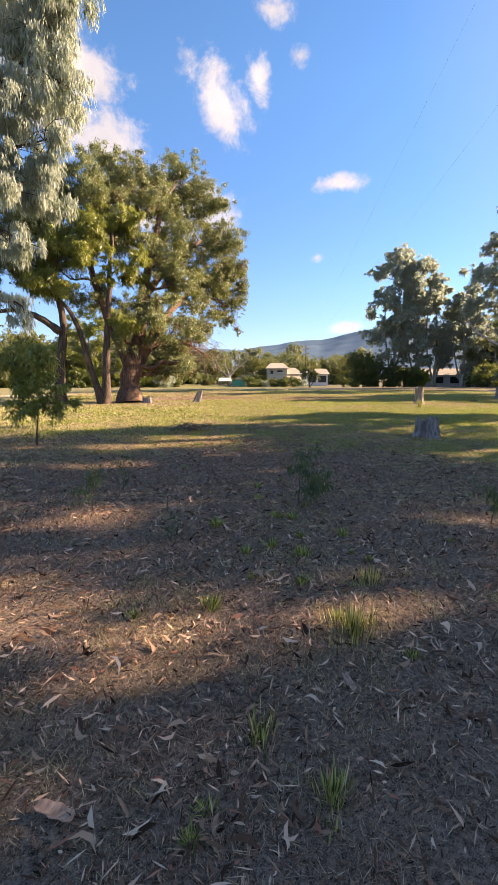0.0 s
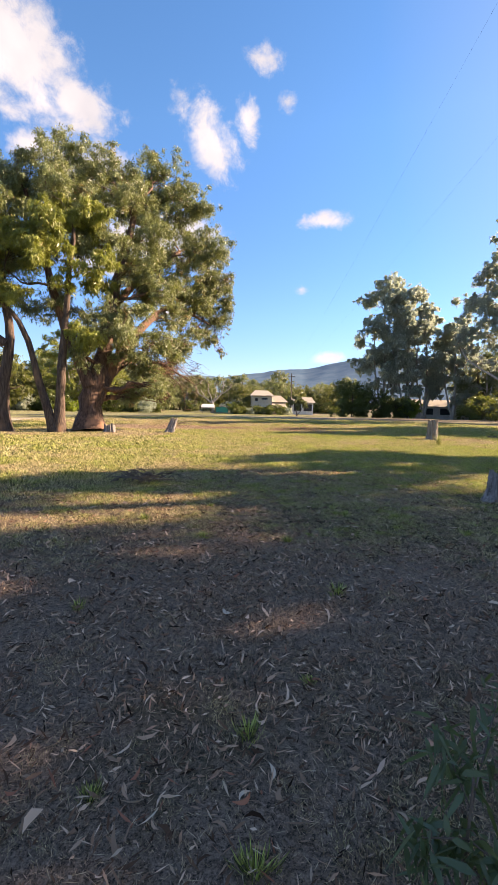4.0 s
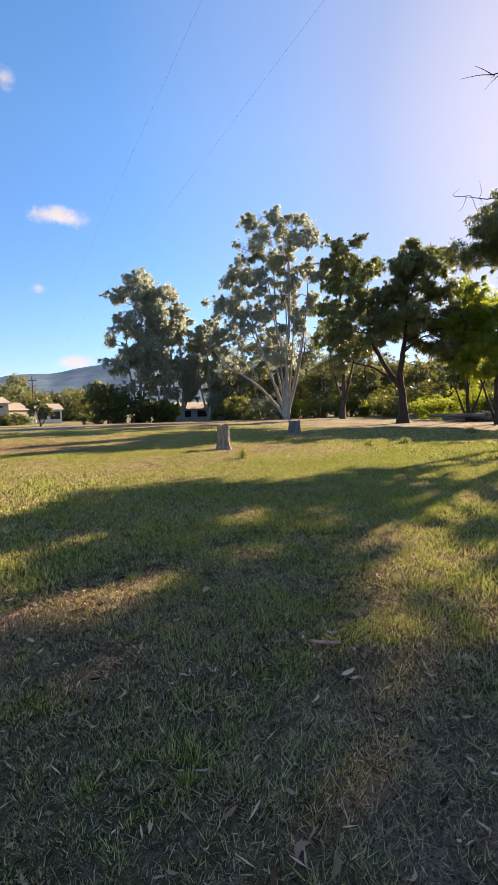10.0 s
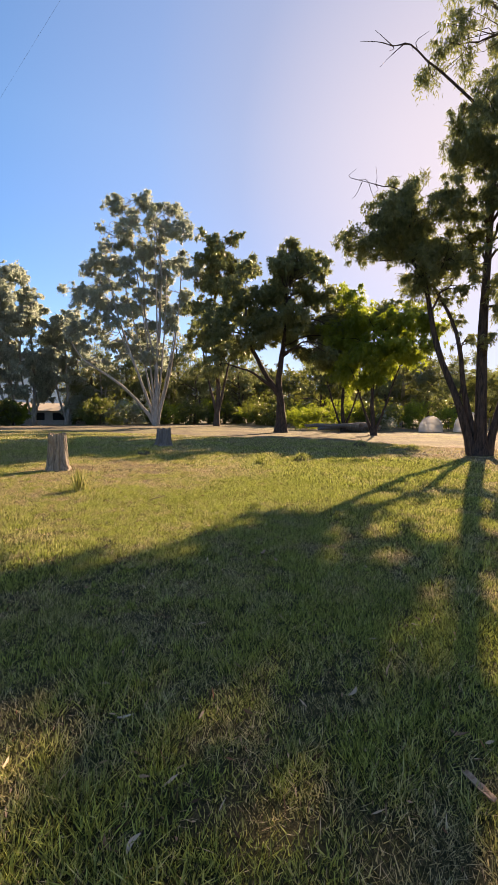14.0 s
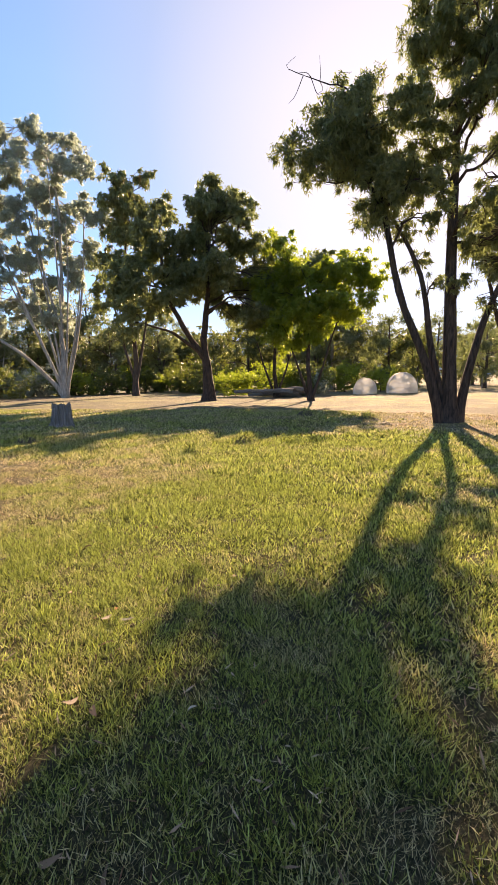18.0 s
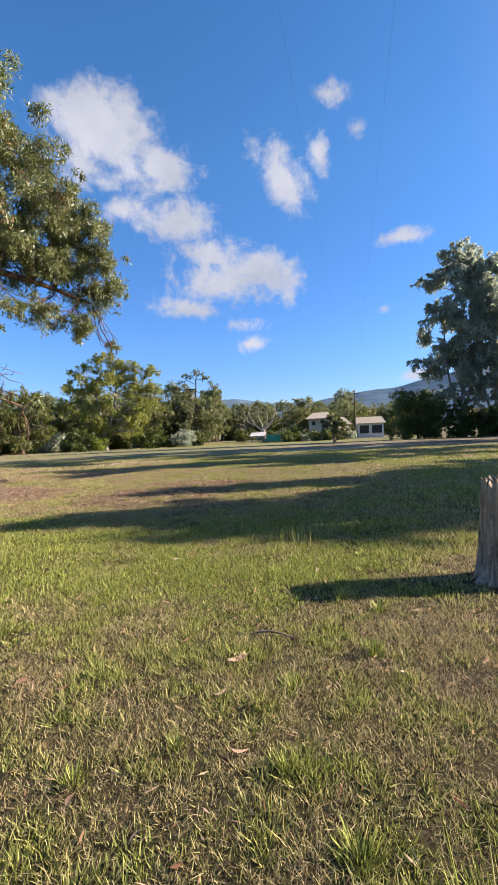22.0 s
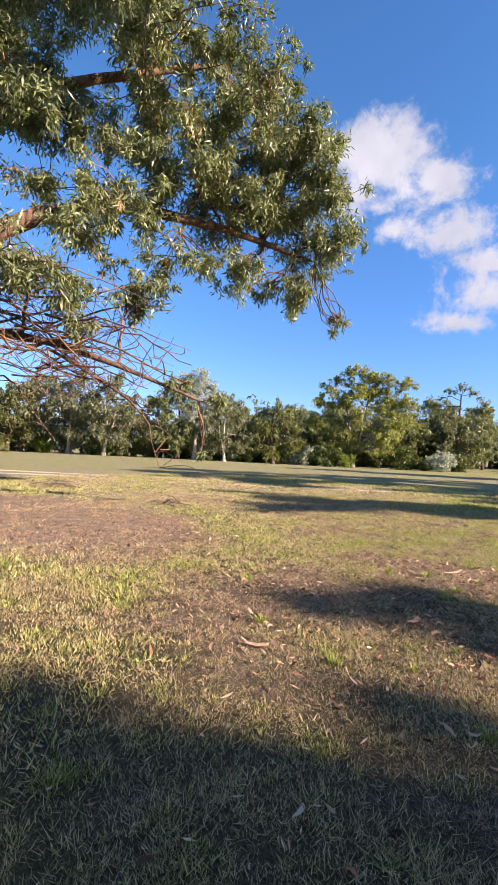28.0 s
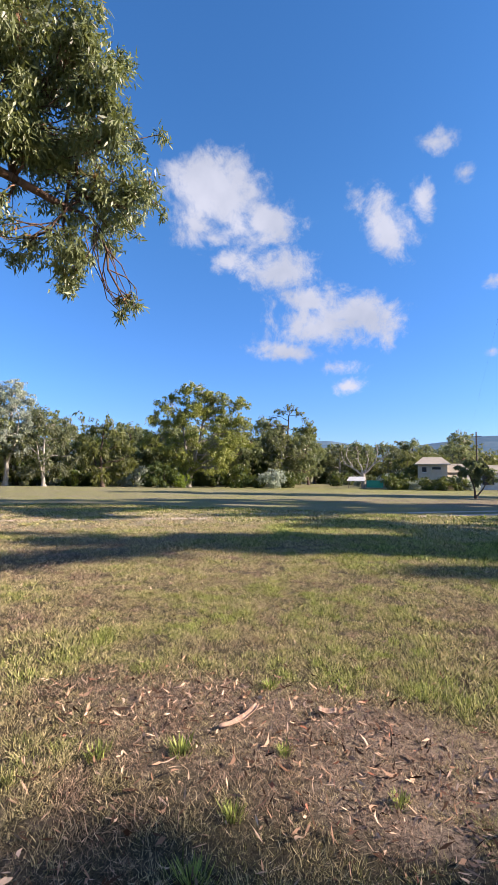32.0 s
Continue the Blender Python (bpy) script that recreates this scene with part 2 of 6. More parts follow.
M_BARK_DARK = bark_material("dark_fibrous_bark", (0.022, 0.017, 0.015), (0.090, 0.064, 0.054), (0.112, 0.075, 0.060), 0.2)
M_BARK_PALE = bark_material("pale_smooth_bark", (0.190, 0.170, 0.145), (0.440, 0.410, 0.365), (0.260, 0.225, 0.185), 0.4, 0.5, 0.01)

# ---- mesh tools ----
rng = np.random.default_rng(7)


def mesh_of(name, verts, polys, mat, smooth=False):
    """A mesh from an array of places and an array of polygons with equal corner counts."""
    verts, polys = np.asarray(verts, np.float32), np.asarray(polys, np.int32)
    me = bpy.data.meshes.new(name)
    me.vertices.add(len(verts))
    me.vertices.foreach_set("co", verts.ravel())
    k = polys.shape[1]
    me.loops.add(polys.size)
    me.loops.foreach_set("vertex_index", polys.ravel())
    me.polygons.add(len(polys))
    me.polygons.foreach_set("loop_start", np.arange(0, polys.size, k, dtype=np.int32))
    me.polygons.foreach_set("use_smooth", np.full(len(polys), smooth))
    me.update(calc_edges=True)
    if mat:
        me.materials.append(mat)
    return me


def child(name, me, parent, label=""):
    ob = new(name, me)
    ob.parent = parent
    if label:
        ob["label"] = label
    return ob


def part(name, bm, mat, parent, label=""):
    me = bpy.data.meshes.new(name)
    bm.to_mesh(me)
    bm.free()
    me.materials.append(mat)
    return child(name, me, parent, label)


def thing(name, place, label, category, group="", kind="", turn=0.0):
    e = new(name)
    e.empty_display_size = 0.2
    e.matrix_basis = pose(*place, rz=turn)
    return tagged(e, label, category, group, kind)


def box(bm, lo, hi, bevel=0.0):
    r = bmesh.ops.create_cube(bm, size=1.0)
    for v in r["verts"]:
        v.co = Vector([lo[n] + (v.co[n] + 0.5) * (hi[n] - lo[n]) for n in range(3)])
    if bevel:
        edges = {e for v in r["verts"] for e in v.link_edges}
        bmesh.ops.bevel(bm, geom=list(edges), offset=bevel, segments=2, affect="EDGES")
    return r["verts"]


def boxed(name, lo, hi, mat, parent, bevel=0.0, label=""):
    bm = bmesh.new()
    box(bm, lo, hi, bevel)
    return part(name, bm, mat, parent, label)


class Tubes:
    """Tapered tubes gathered into one mesh of quads."""

    def __init__(self, sides=7):
        self.sides, self.v, self.f, self.n = sides, [], [], 0

    def add(self, points, radii, knobbly=0.0, sides=0):
        p, k = np.asarray(points, float), sides or self.sides
        way = np.gradient(p, axis=0)
        way /= np.linalg.norm(way, axis=1, keepdims=True) + 1e-9
        ref = np.array([0.31, 0.87, 0.38])
        a = np.cross(way, ref)
        a /= np.linalg.norm(a, axis=1, keepdims=True) + 1e-9
        b = np.cross(way, a)
        ang = np.linspace(0, 2 * np.pi, k, endpoint=False)
        r = np.asarray(radii, float)[:, None, None] * (1 + knobbly * rng.normal(size=(len(p), k, 1)))
        ring = p[:, None] + r * (np.cos(ang)[None, :, None] * a[:, None] + np.sin(ang)[None, :, None] * b[:, None])
        i = np.arange(len(p) - 1)[:, None] * k
        j = np.arange(k)[None]
        q = np.stack([i + j, i + (j + 1) % k, i + k + (j + 1) % k, i + k + j], -1).reshape(-1, 4) + self.n
        self.v.append(ring.reshape(-1, 3))
        self.f.append(q)
        self.n += ring.shape[0] * k
        return self

    def mesh(self, name, mat):
        return mesh_of(name, np.concatenate(self.v), np.concatenate(self.f), mat, True)


def curve_points(points, n, wobble=0.0):
    """n points on a smooth curve through the given ones, with a little wander."""
    p = np.asarray(points, float)
    if len(p) == 2:
        p = np.array([p[0], p.mean(0), p[1]])
    t = np.linspace(0, len(p) - 1, n)
    ext = np.vstack([2 * p[0] - p[1], p, 2 * p[-1] - p[-2]])
    i = np.minimum(t.astype(int), len(p) - 2)
    u = (t - i)[:, None]
    a, b, c, d = ext[i], ext[i + 1], ext[i + 2], ext[i + 3]
    out = 0.5 * (2 * b + (c - a) * u + (2 * a - 5 * b + 4 * c - d) * u**2 + (3 * b - a - 3 * c + d) * u**3)
    if wobble:
        w = rng.normal(size=(n, 3)) * wobble
        w[0] = w[-1] = 0
        w = (w + np.roll(w, 1, 0) + np.roll(w, -1, 0)) / 2
        w[0] = w[-1] = 0
        out = out + w
    return out


def leaf_blades(at, length, width, droop=1.2, spread=0.8, simple=False, out=None):
    """Slender hanging leaves: one diamond for each place, or one spike where the tree stands far off.
    out: the way out of the leaf's own tuft, towards which it fans and turns its face."""
    n = len(at)
    way = rng.normal(size=(n, 3)) * spread
    way[:, 2] -= droop
    face = rng.normal(size=(n, 3))
    if out is not None:
        way += out * 0.25
        face = face * 0.75 + out
    way /= np.linalg.norm(way, axis=1, keepdims=True)
    side = np.cross(way, face)
    side /= np.linalg.norm(side, axis=1, keepdims=True) + 1e-9
    ln = length * rng.uniform(0.65, 1.25, (n, 1))
    wd = width * rng.uniform(0.6, 1.2, (n, 1))
    if simple:
        v = np.stack([at + side * wd, at - side * wd, at + way * ln], 1)
        return v.reshape(-1, 3), np.arange(3 * n).reshape(-1, 3)
    v = np.stack([at, at + way * ln * 0.42 + side * wd, at + way * ln, at + way * ln * 0.42 - side * wd], 1)
    return v.reshape(-1, 3), np.arange(4 * n).reshape(-1, 4)


def unit(a):
    return a / (np.linalg.norm(a, axis=1, keepdims=True) + 1e-9)


def foliage(blobs, leaves, clump, leaf, droop, spread, simple):
    """Every blob (centre, radius) becomes many small tufts of unlike shape and size on its outer shell, with air between
    them; the leaves of a tuft hang from the twig's end."""
    length, width = leaf
    tufts, ways, caps = [], [], []
    for x, y, z, r in blobs:
        k = max(2, int(6.0 * r * r / (clump * clump)))
        d = unit(rng.normal(size=(k, 3)))
        d[:, 2] = np.where(d[:, 2] < -0.2, d[:, 2] * 0.6, d[:, 2])
        tufts.append(np.array([x, y, z]) + d * r * rng.uniform(0.2, 1.35, (k, 1)) * np.array([1, 1, 0.85]))
        ways.append(d)
        caps.append(np.full(k, 0.08 + 0.7 * r))
    c, w = np.concatenate(tufts), np.concatenate(ways)
    size = np.minimum(np.concatenate(caps), clump) * (0.18 + 0.62 * rng.uniform(0, 1, len(c)) ** 1.5)
    stretch = rng.uniform(0.55, 1.5, (len(c), 3)) * np.array([1.0, 1.0, 0.95])
    share = size ** 1.7 * rng.uniform(0.4, 1.6, len(c))
    who = rng.choice(len(c), leaves, p=share / share.sum())
    d = np.clip(rng.normal(size=(leaves, 3)), -1.9, 1.9) * 0.5
    off = d * size[who][:, None] * stretch[who]
    off[:, 2] -= np.abs(d[:, 2]) * size[who] * 0.5
    v, f = leaf_blades(c[who] + off, length, width, droop, spread, simple, unit(0.6 * unit(d) + 0.9 * w[who] + np.array([0, 0, 0.35])))
    return v, f, tufts


# every tree grows from its own seed
TREE_SEED = {(34.6, 28.8): 2, (21.5, 11.8): 7, (24.0, 4.4): 4, (23.3, 15.8): 12, (22.3, 18.6): 6, (41.0, 51.5): 6, (36.9, 57.4): 10, (25.0, 8.6): 12, (33.2, 36.2): 4, (30.0, 9.8): 6, (30.2, 16.5): 2}


def gum_tree(name, base, stems, blobs, label, bark, leaf_mat, leaf=(0.3, 0.03), leaves=20000, clump=0.8, droop=1.2,
             spread=0.8, category="tree", group="", twig=0.014, bare=(), sides=9, twigs=12, satellites=4, simple=True):
    """A tree: trunk stems (points and end radii), limbs that reach from them to the leaf masses, twigs and leaves.
    All places are in the world; bare: dead limbs with no leaves."""
    global rng
    rng = np.random.default_rng(int(1000 + 131 * base[0] + 17 * base[1] + 7919) % 100003 + 1000 * TREE_SEED.get((base[0], base[1]), 0))
    base = np.asarray(base, float)
    tree = thing(name, base, label, category, group)
    samples = []
    for n, (pts, r0, r1) in enumerate(stems):
        p = curve_points(np.asarray(pts, float) - base, 16, 0.12 * r0)
        f = np.linspace(0, 1, len(p))
        r = r0 + (r1 - r0) * f**0.7
        if p[0][2] < 0.35:
            r[:2] *= (1.4, 1.1)
            p[0][2] = min(p[0][2], 0.0) - 0.12
        child("trunk" if n == 0 else "stem", Tubes(sides).add(p, r, 0.05).mesh("trunk", bark), tree)
        samples += [(q, s) for q, s in zip(p[3:], r[3:])]
    sp, sr = np.array([s[0] for s in samples]), np.array([s[1] for s in samples])
    rel = [(x - base[0], y - base[1], z - base[2], r) for x, y, z, r in blobs]
    masses = []
    for x, y, z, r in rel:
        masses.append((x, y, z, r * 0.7))
        for _ in range(satellites):
            d = rng.normal(size=3)
            d *= r * rng.uniform(0.6, 1.25) / np.linalg.norm(d)
            masses.append((x + d[0], y + d[1], max(z + 0.75 * d[2], 0.4), r * rng.uniform(0.3, 0.55)))
    v, f, tufts = foliage(masses, leaves, clump, leaf, droop, spread, simple)
    for n, (x, y, z, r) in enumerate(rel):
        c = np.array([x, y, z])
        tf = np.concatenate(tufts[n * (satellites + 1):(n + 1) * (satellites + 1)])
        cost = np.linalg.norm(sp - c, axis=1) + 1.2 * np.maximum(0, sp[:, 2] - z + 0.25 * r)
        k = int(np.argmin(cost))
        a, ra = sp[k], sr[k]
        span = np.linalg.norm(c - a)
        r0 = min(ra * 0.62, 0.3 * ra + 0.010 * span)
        mid = (a + c) / 2 + np.array([0, 0, 0.10 * span]) + rng.normal(size=3) * 0.11 * span
        tubes = Tubes(6)
        line = curve_points([a, mid, c], 10, 0.05 * span)
        tubes.add(line, np.linspace(r0, max(0.25 * r0, twig), 10), 0.05)
        for q in tf[rng.permutation(len(tf))[:min(twigs, 2 + int(24 * r))]]:
            s = line[int(rng.integers(4, 10))]
            bend = (s + q) / 2 + rng.normal(size=3) * 0.15 * np.linalg.norm(q - s) + np.array([0, 0, 0.06])
            tubes.add(curve_points([s, bend, q], 4), np.linspace(max(0.28 * r0, twig), twig * 0.5, 4), sides=3)
        child("branch", tubes.mesh("branch", bark), tree)
    for pts, r0 in bare:
        tubes = Tubes(6)
        line = curve_points(np.asarray(pts, float) - base, 10, 0.06)
        tubes.add(line, np.linspace(r0, r0 * 0.25, 10), 0.06)
        for _ in range(9):
            s = line[int(rng.integers(3, 10))]
            e = s + rng.normal(size=3) * np.array([0.6, 0.6, 0.4])
            tubes.add(curve_points([s, (s + e) / 2 + rng.normal(size=3) * 0.12, e], 6), np.linspace(r0 * 0.35, 0.006, 6), sides=4)
        child("bare_branch", tubes.mesh("bare_branch", bark), tree)
    child("crown", mesh_of("crown", v, f, leaf_mat), tree)
    return tree


def spread_blobs(cx, cy, z0, z1, rx, ry, count, size, seed, top=0.6):
    """Leaf masses over an egg-shaped crown, more of them in the upper part."""
    r = np.random.default_rng(seed)
    out = []
    for n in range(count):
        h = (n + r.uniform(0.2, 0.8)) / count
        wide = math.sin(math.pi * min(1.0, 0.12 + h * 0.80)) ** top
        a = n * 2.4 + r.uniform(-0.5, 0.5)
        k = r.uniform(0.45, 0.95) * wide
        out.append((cx + rx * k * math.cos(a), cy + ry * k * math.sin(a), z0 + (z1 - z0) * h, size * r.uniform(0.75, 1.25)))
    return out


def layered_blobs(centre, across, layers, size, step, seed):
    """Leaf masses in layers (height, from, to) along a line, scattered in depth."""
    r = np.random.default_rng(seed)
    out = []
    for z, s0, s1 in layers:
        for q in np.arange(s0, s1 + 0.1, step):
            q, d = q + r.uniform(-0.6, 0.6), r.uniform(-3.0, 3.0)
            out.append((centre[0] + across[0] * q - across[1] * d, centre[1] + across[1] * q + across[0] * d, z + r.uniform(-0.9, 0.9), size * r.uniform(0.75, 1.25)))
    return out

# ---- ground ----
def fall(y):
    u = min(1.0, max(0.0, (y - 50.0) / 75.0))
    return -1.3 * u * u * (3 - 2 * u)


# leaf-litter beds: centre x, y, reach x, y, strength
BEDS = [(-0.5, 2.5, 6.0, 7.5, 1.0), (-3.0, 9.5, 6.0, 2.6, 0.5), (1.5, 12.0, 3.5, 3.0, 0.35), (-4.0, 31.9, 5.0, 2.4, 0.85),
        (3.5, 31.2, 2.2, 1.5, 0.45), (4.5, 33.6, 1.9, 0.7, 0.7), (-8.0, 26.0, 6.0, 3.0, 0.5), (25.0, 17.5, 6.0, 5.0, 0.55), (34.0, 37.0, 12.0, 9.0, 0.3),
        (26.0, 60.0, 25.0, 9.0, 0.6)]


# drier (+) and greener (-) stretches of turf: centre x, y, reach x, y, strength
DRY = [(2.0, 34.5, 8.0, 6.0, 0.45), (-7.0, 40.0, 10.0, 6.0, 0.4), (10.2, 24.4, 2.6, 1.4, 0.45), (0.0, 11.0, 9.0, 3.5, 0.25), (6.4, 26.4, 2.6, 2.4, -0.45),
       (4.6, 14.6, 3.0, 2.0, -0.3), (14.0, 19.4, 5.0, 2.6, -0.45), (8.5, 19.0, 3.0, 2.0, -0.2), (10.0, 110.0, 40.0, 20.0, -0.3), (33.0, 36.0, 12.0, 7.0, 0.1), (24.0, 62.0, 24.0, 9.0, 0.15)]


def dryness(x, y):
    """For places or arrays of places."""
    s = 0.0
    for cx, cy, rx, ry, k in DRY:
        s = s + k * np.clip(1.6 - ((x - cx) / rx) ** 2 - ((y - cy) / ry) ** 2, 0, 1)
    return s


def litter(x, y):
    s = 0.0
    for cx, cy, rx, ry, k in BEDS:
        d = ((x - cx) / rx) ** 2 + ((y - cy) / ry) ** 2
        s = max(s, k * min(1.0, max(0.0, 1.5 - d)))
    n = noise.noise((x * 0.55, y * 0.55, 3.1)) * 0.45 + noise.noise((x * 1.7, y * 1.7, 8.1)) * 0.28
    return min(1.0, max(0.0, s * 0.9 + n * (0.35 + 0.65 * min(1.0, 2 * s))))


def track(x, y):
    """How far a place lies on one of the two wheel ruts of the dirt track."""
    if abs(x) > 90 or not 20 < y < 90:
        return 0.0
    c = 47.3 + 0.62 * x + 0.004 * x * x + 0.6 * noise.noise((x * 0.12, 0, 9))
    d = abs(y - c) * 0.85
    return max(0.0, 1.0 - abs(d - 0.85) / 0.75) * 0.9


def ground_z(x, y):
    return fall(y) + 0.035 * noise.noise((x * 0.35, y * 0.35, 0.0)) + 0.012 * noise.noise((x * 1.6, y * 1.6, 5.0))


def axis_steps(lo, hi, step, far):
    mid = list(np.arange(lo, hi, step))
    out, s, p = [], step, hi
    while p < far:
        out.append(p)
        s *= 1.10
        p += s
    low, s, p = [], step, lo - step
    while p > -far:
        low.append(p)
        s *= 1.10
        p -= s
    return np.array(low[::-1] + mid + out)


gx, gy = axis_steps(-14.0, 22.0, 0.28, 3800.0), axis_steps(-3.0, 56.0, 0.28, 3800.0)
gv = np.array([(x, y, ground_z(x, y) if abs(x) < 300 and abs(y) < 300 else fall(y)) for y in gy for x in gx])
nx = len(gx)
gi = (np.arange(len(gy) - 1)[:, None] * nx + np.arange(nx - 1)[None]).reshape(-1)
gq = np.stack([gi, gi + 1, gi + nx + 1, gi + nx], 1)
m, t, b = material("park_ground", 0.95)
b.inputs["Specular IOR Level"].default_value = 0.1
wp = world_pos(t)
at_n = t.nodes.new("ShaderNodeAttribute")
at_n.attribute_name = "litter"
lit_f = at_n.outputs["Fac"]
speck = noise_tex(t, wp, 150.0, 4.0, 0.7)
grain = ramp(t, mth(t, "ADD", mth(t, "MULTIPLY", noise_tex(t, wp, 40.0, 8.0, 0.8), 0.6), mth(t, "MULTIPLY", speck, 0.4)), [(0.40, (0, 0, 0)), (0.60, (1, 1, 1))])
tuft_n = noise_tex(t, wp, 6.0, 5.0, 0.65)
patch_n = noise_tex(t, wp, 0.35, 5.0, 0.6)
green = blend(t, grain, (0.078, 0.086, 0.024), (0.275, 0.290, 0.085))
straw = blend(t, grain, (0.085, 0.074, 0.046), (0.310, 0.280, 0.190))
soil = blend(t, grain, (0.012, 0.009, 0.007), (0.330, 0.250, 0.190))
dr_n = t.nodes.new("ShaderNodeAttribute")
dr_n.attribute_name = "dry"
dry = mth(t, "ADD", mth(t, "ADD", dr_n.outputs["Fac"], mth(t, "MULTIPLY", mth(t, "SUBTRACT", tuft_n, 0.5), 1.6)), mth(t, "MULTIPLY", mth(t, "SUBTRACT", patch_n, 0.2), 2.0), clamp=True)
turf = blend(t, dry, green, straw)
scuff = ramp(t, noise_tex(t, wp, 0.32, 8.0, 0.72), [(0.40, (0, 0, 0)), (0.56, (0.88, 0.88, 0.88))])
east = t.nodes.new("ShaderNodeSeparateXYZ")
t.links.new(wp, east.inputs[0])
under_trees = mth(t, "DIVIDE", mth(t, "SUBTRACT", east.outputs[0], 13.0), 8.0, clamp=True)
# brown soil below the blades, coloured near black for the shade in their gaps
cov_n = t.nodes.new("ShaderNodeAttribute")
cov_n.attribute_name = "soil_gap_shade"
turf = blend(t, cov_n.outputs["Fac"], turf, blend(t, grain, (0.005, 0.004, 0.003), (0.075, 0.060, 0.034)))
tr_n = t.nodes.new("ShaderNodeAttribute")
tr_n.attribute_name = "track"
worn = mth(t, "ADD", tr_n.outputs["Fac"], mth(t, "MULTIPLY", mth(t, "SUBTRACT", tuft_n, 0.5), 1.3), clamp=True)
turf = blend(t, ramp(t, worn, [(0.4, (0, 0, 0)), (0.7, (1, 1, 1))]), turf, blend(t, grain, (0.34, 0.28, 0.23), (0.62, 0.54, 0.46)))
mask = mth(t, "ADD", lit_f, mth(t, "MULTIPLY", mth(t, "SUBTRACT", tuft_n, 0.5), 1.1), clamp=True)
bare = blend(t, ramp(t, mask, [(0.25, (0, 0, 0)), (0.75, (1, 1, 1))]), turf, soil)
t.links.new(blend(t, mth(t, "MULTIPLY", scuff, under_trees), bare, blend(t, tuft_n, (0.046, 0.040, 0.032), (0.180, 0.155, 0.120))), b.inputs["Base Color"])
relief(t, b, mth(t, "ADD", mth(t, "MULTIPLY", tuft_n, 0.6), mth(t, "MULTIPLY", grain, 0.5)), 0.6, 0.025)
M_GROUND = m
gme = mesh_of("ground", gv, gq, M_GROUND, True)
attr = gme.attributes.new("litter", "FLOAT", "POINT")
attr.data.foreach_set("value", np.array([litter(v[0], v[1]) if abs(v[0]) < 120 and abs(v[1]) < 140 else 0.25 for v in gv], np.float32))
attr = gme.attributes.new("dry", "FLOAT", "POINT")
attr.data.foreach_set("value", np.asarray(dryness(gv[:, 0], gv[:, 1]), np.float32))
attr = gme.attributes.new("track", "FLOAT", "POINT")
attr.data.foreach_set("value", np.array([track(v[0], v[1]) for v in gv], np.float32))
ground = tagged(new("ground", gme), "dry park turf with leaf litter and green patches", "ground", kind="structure")

# ---- range of hills on the skyline ----
def ridge(azd):
    pts = [(-70, 3.0), (-30, 3.9), (-10, 4.2), (-6, 3.5), (-1, 3.3), (6, 4.35), (9, 4.45), (13, 5.3), (18, 6.2), (30, 5.9), (60, 4.6), (100, 4.5), (150, 3.0)]
    return float(np.interp(azd, [p[0] for p in pts], [p[1] for p in pts])) + 0.10 * noise.noise((azd * 0.45, 0, 0)) + 0.06 * noise.noise((azd * 1.4, 3, 0))


hv, hf, azs = [], [], np.arange(-70, 151, 0.5)
for n, a in enumerate(azs):
    e = ridge(a)
    for j in range(12):
        u = j / 11
        dist = 1700 + 1100 * u
        z = math.tan(radians(e)) * 2800 * u**0.9 * (1 + 0.12 * (1 - u) * noise.noise((a * 0.35, u * 4, 1)))
        hv.append((math.sin(radians(a)) * dist, math.cos(radians(a)) * dist, z - 3))
    if n:
        hf += [((n - 1) * 12 + j, n * 12 + j, n * 12 + j + 1, (n - 1) * 12 + j + 1) for j in range(11)]
m, t, b = material("haze_blue_forest_slope", 1.0)
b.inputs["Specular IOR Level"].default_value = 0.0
# distance haze is put into the slopes' blue base colour
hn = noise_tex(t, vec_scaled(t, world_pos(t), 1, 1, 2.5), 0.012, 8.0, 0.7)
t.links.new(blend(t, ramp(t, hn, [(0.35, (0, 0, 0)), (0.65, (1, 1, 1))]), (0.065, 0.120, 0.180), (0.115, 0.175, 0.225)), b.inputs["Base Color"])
tagged(new("hill_backdrop", mesh_of("hill_backdrop", hv, hf, m, True)), "forested range of hills on the skyline, tinted haze blue", "hills", kind="structure")

# ---- the great spreading gum ----
def dead_limbs(count):
    """Thin bare limbs that hang below the crown towards the open side."""
    r = random.Random(77)
    out = []
    for _ in range(count):
        a = Vector((r.uniform(-6.2, -4.0), r.uniform(29.4, 33.0), r.uniform(2.9, 4.8)))
        b = a + Vector((r.uniform(0.8, 2.3), r.uniform(0.8, 2.6), r.uniform(-1.3, 0.6)))
        out.append(([tuple(a), tuple((a + b) / 2 + Vector((0, 0, r.uniform(0.0, 0.5)))), tuple(b)], r.uniform(0.018, 0.04)))
    return out


HIGH = [(-4.7, 33.4, 15.4, 1.9), (-7.0, 31.2, 14.2, 2.2), (-9.2, 29.6, 13.4, 2.1), (-3.2, 33.2, 13.4, 1.8), (-11.2, 28.6, 12.6, 2.0),
        (-2.4, 33.4, 10.8, 1.7), (-5.3, 30.8, 10.6, 1.7), (-7.3, 28.4, 9.8, 1.7), (-10.1, 28.2, 10.0, 1.8), (-2.8, 37.2, 12.6, 1.0),
        (-4.2, 34.6, 11.0, 1.7), (-5.0, 33.2, 13.2, 1.7), (-1.9, 37.6, 9.4, 1.4), (-3.2, 36.0, 8.4, 1.4), (-6.2, 30.2, 12.4, 1.7)]
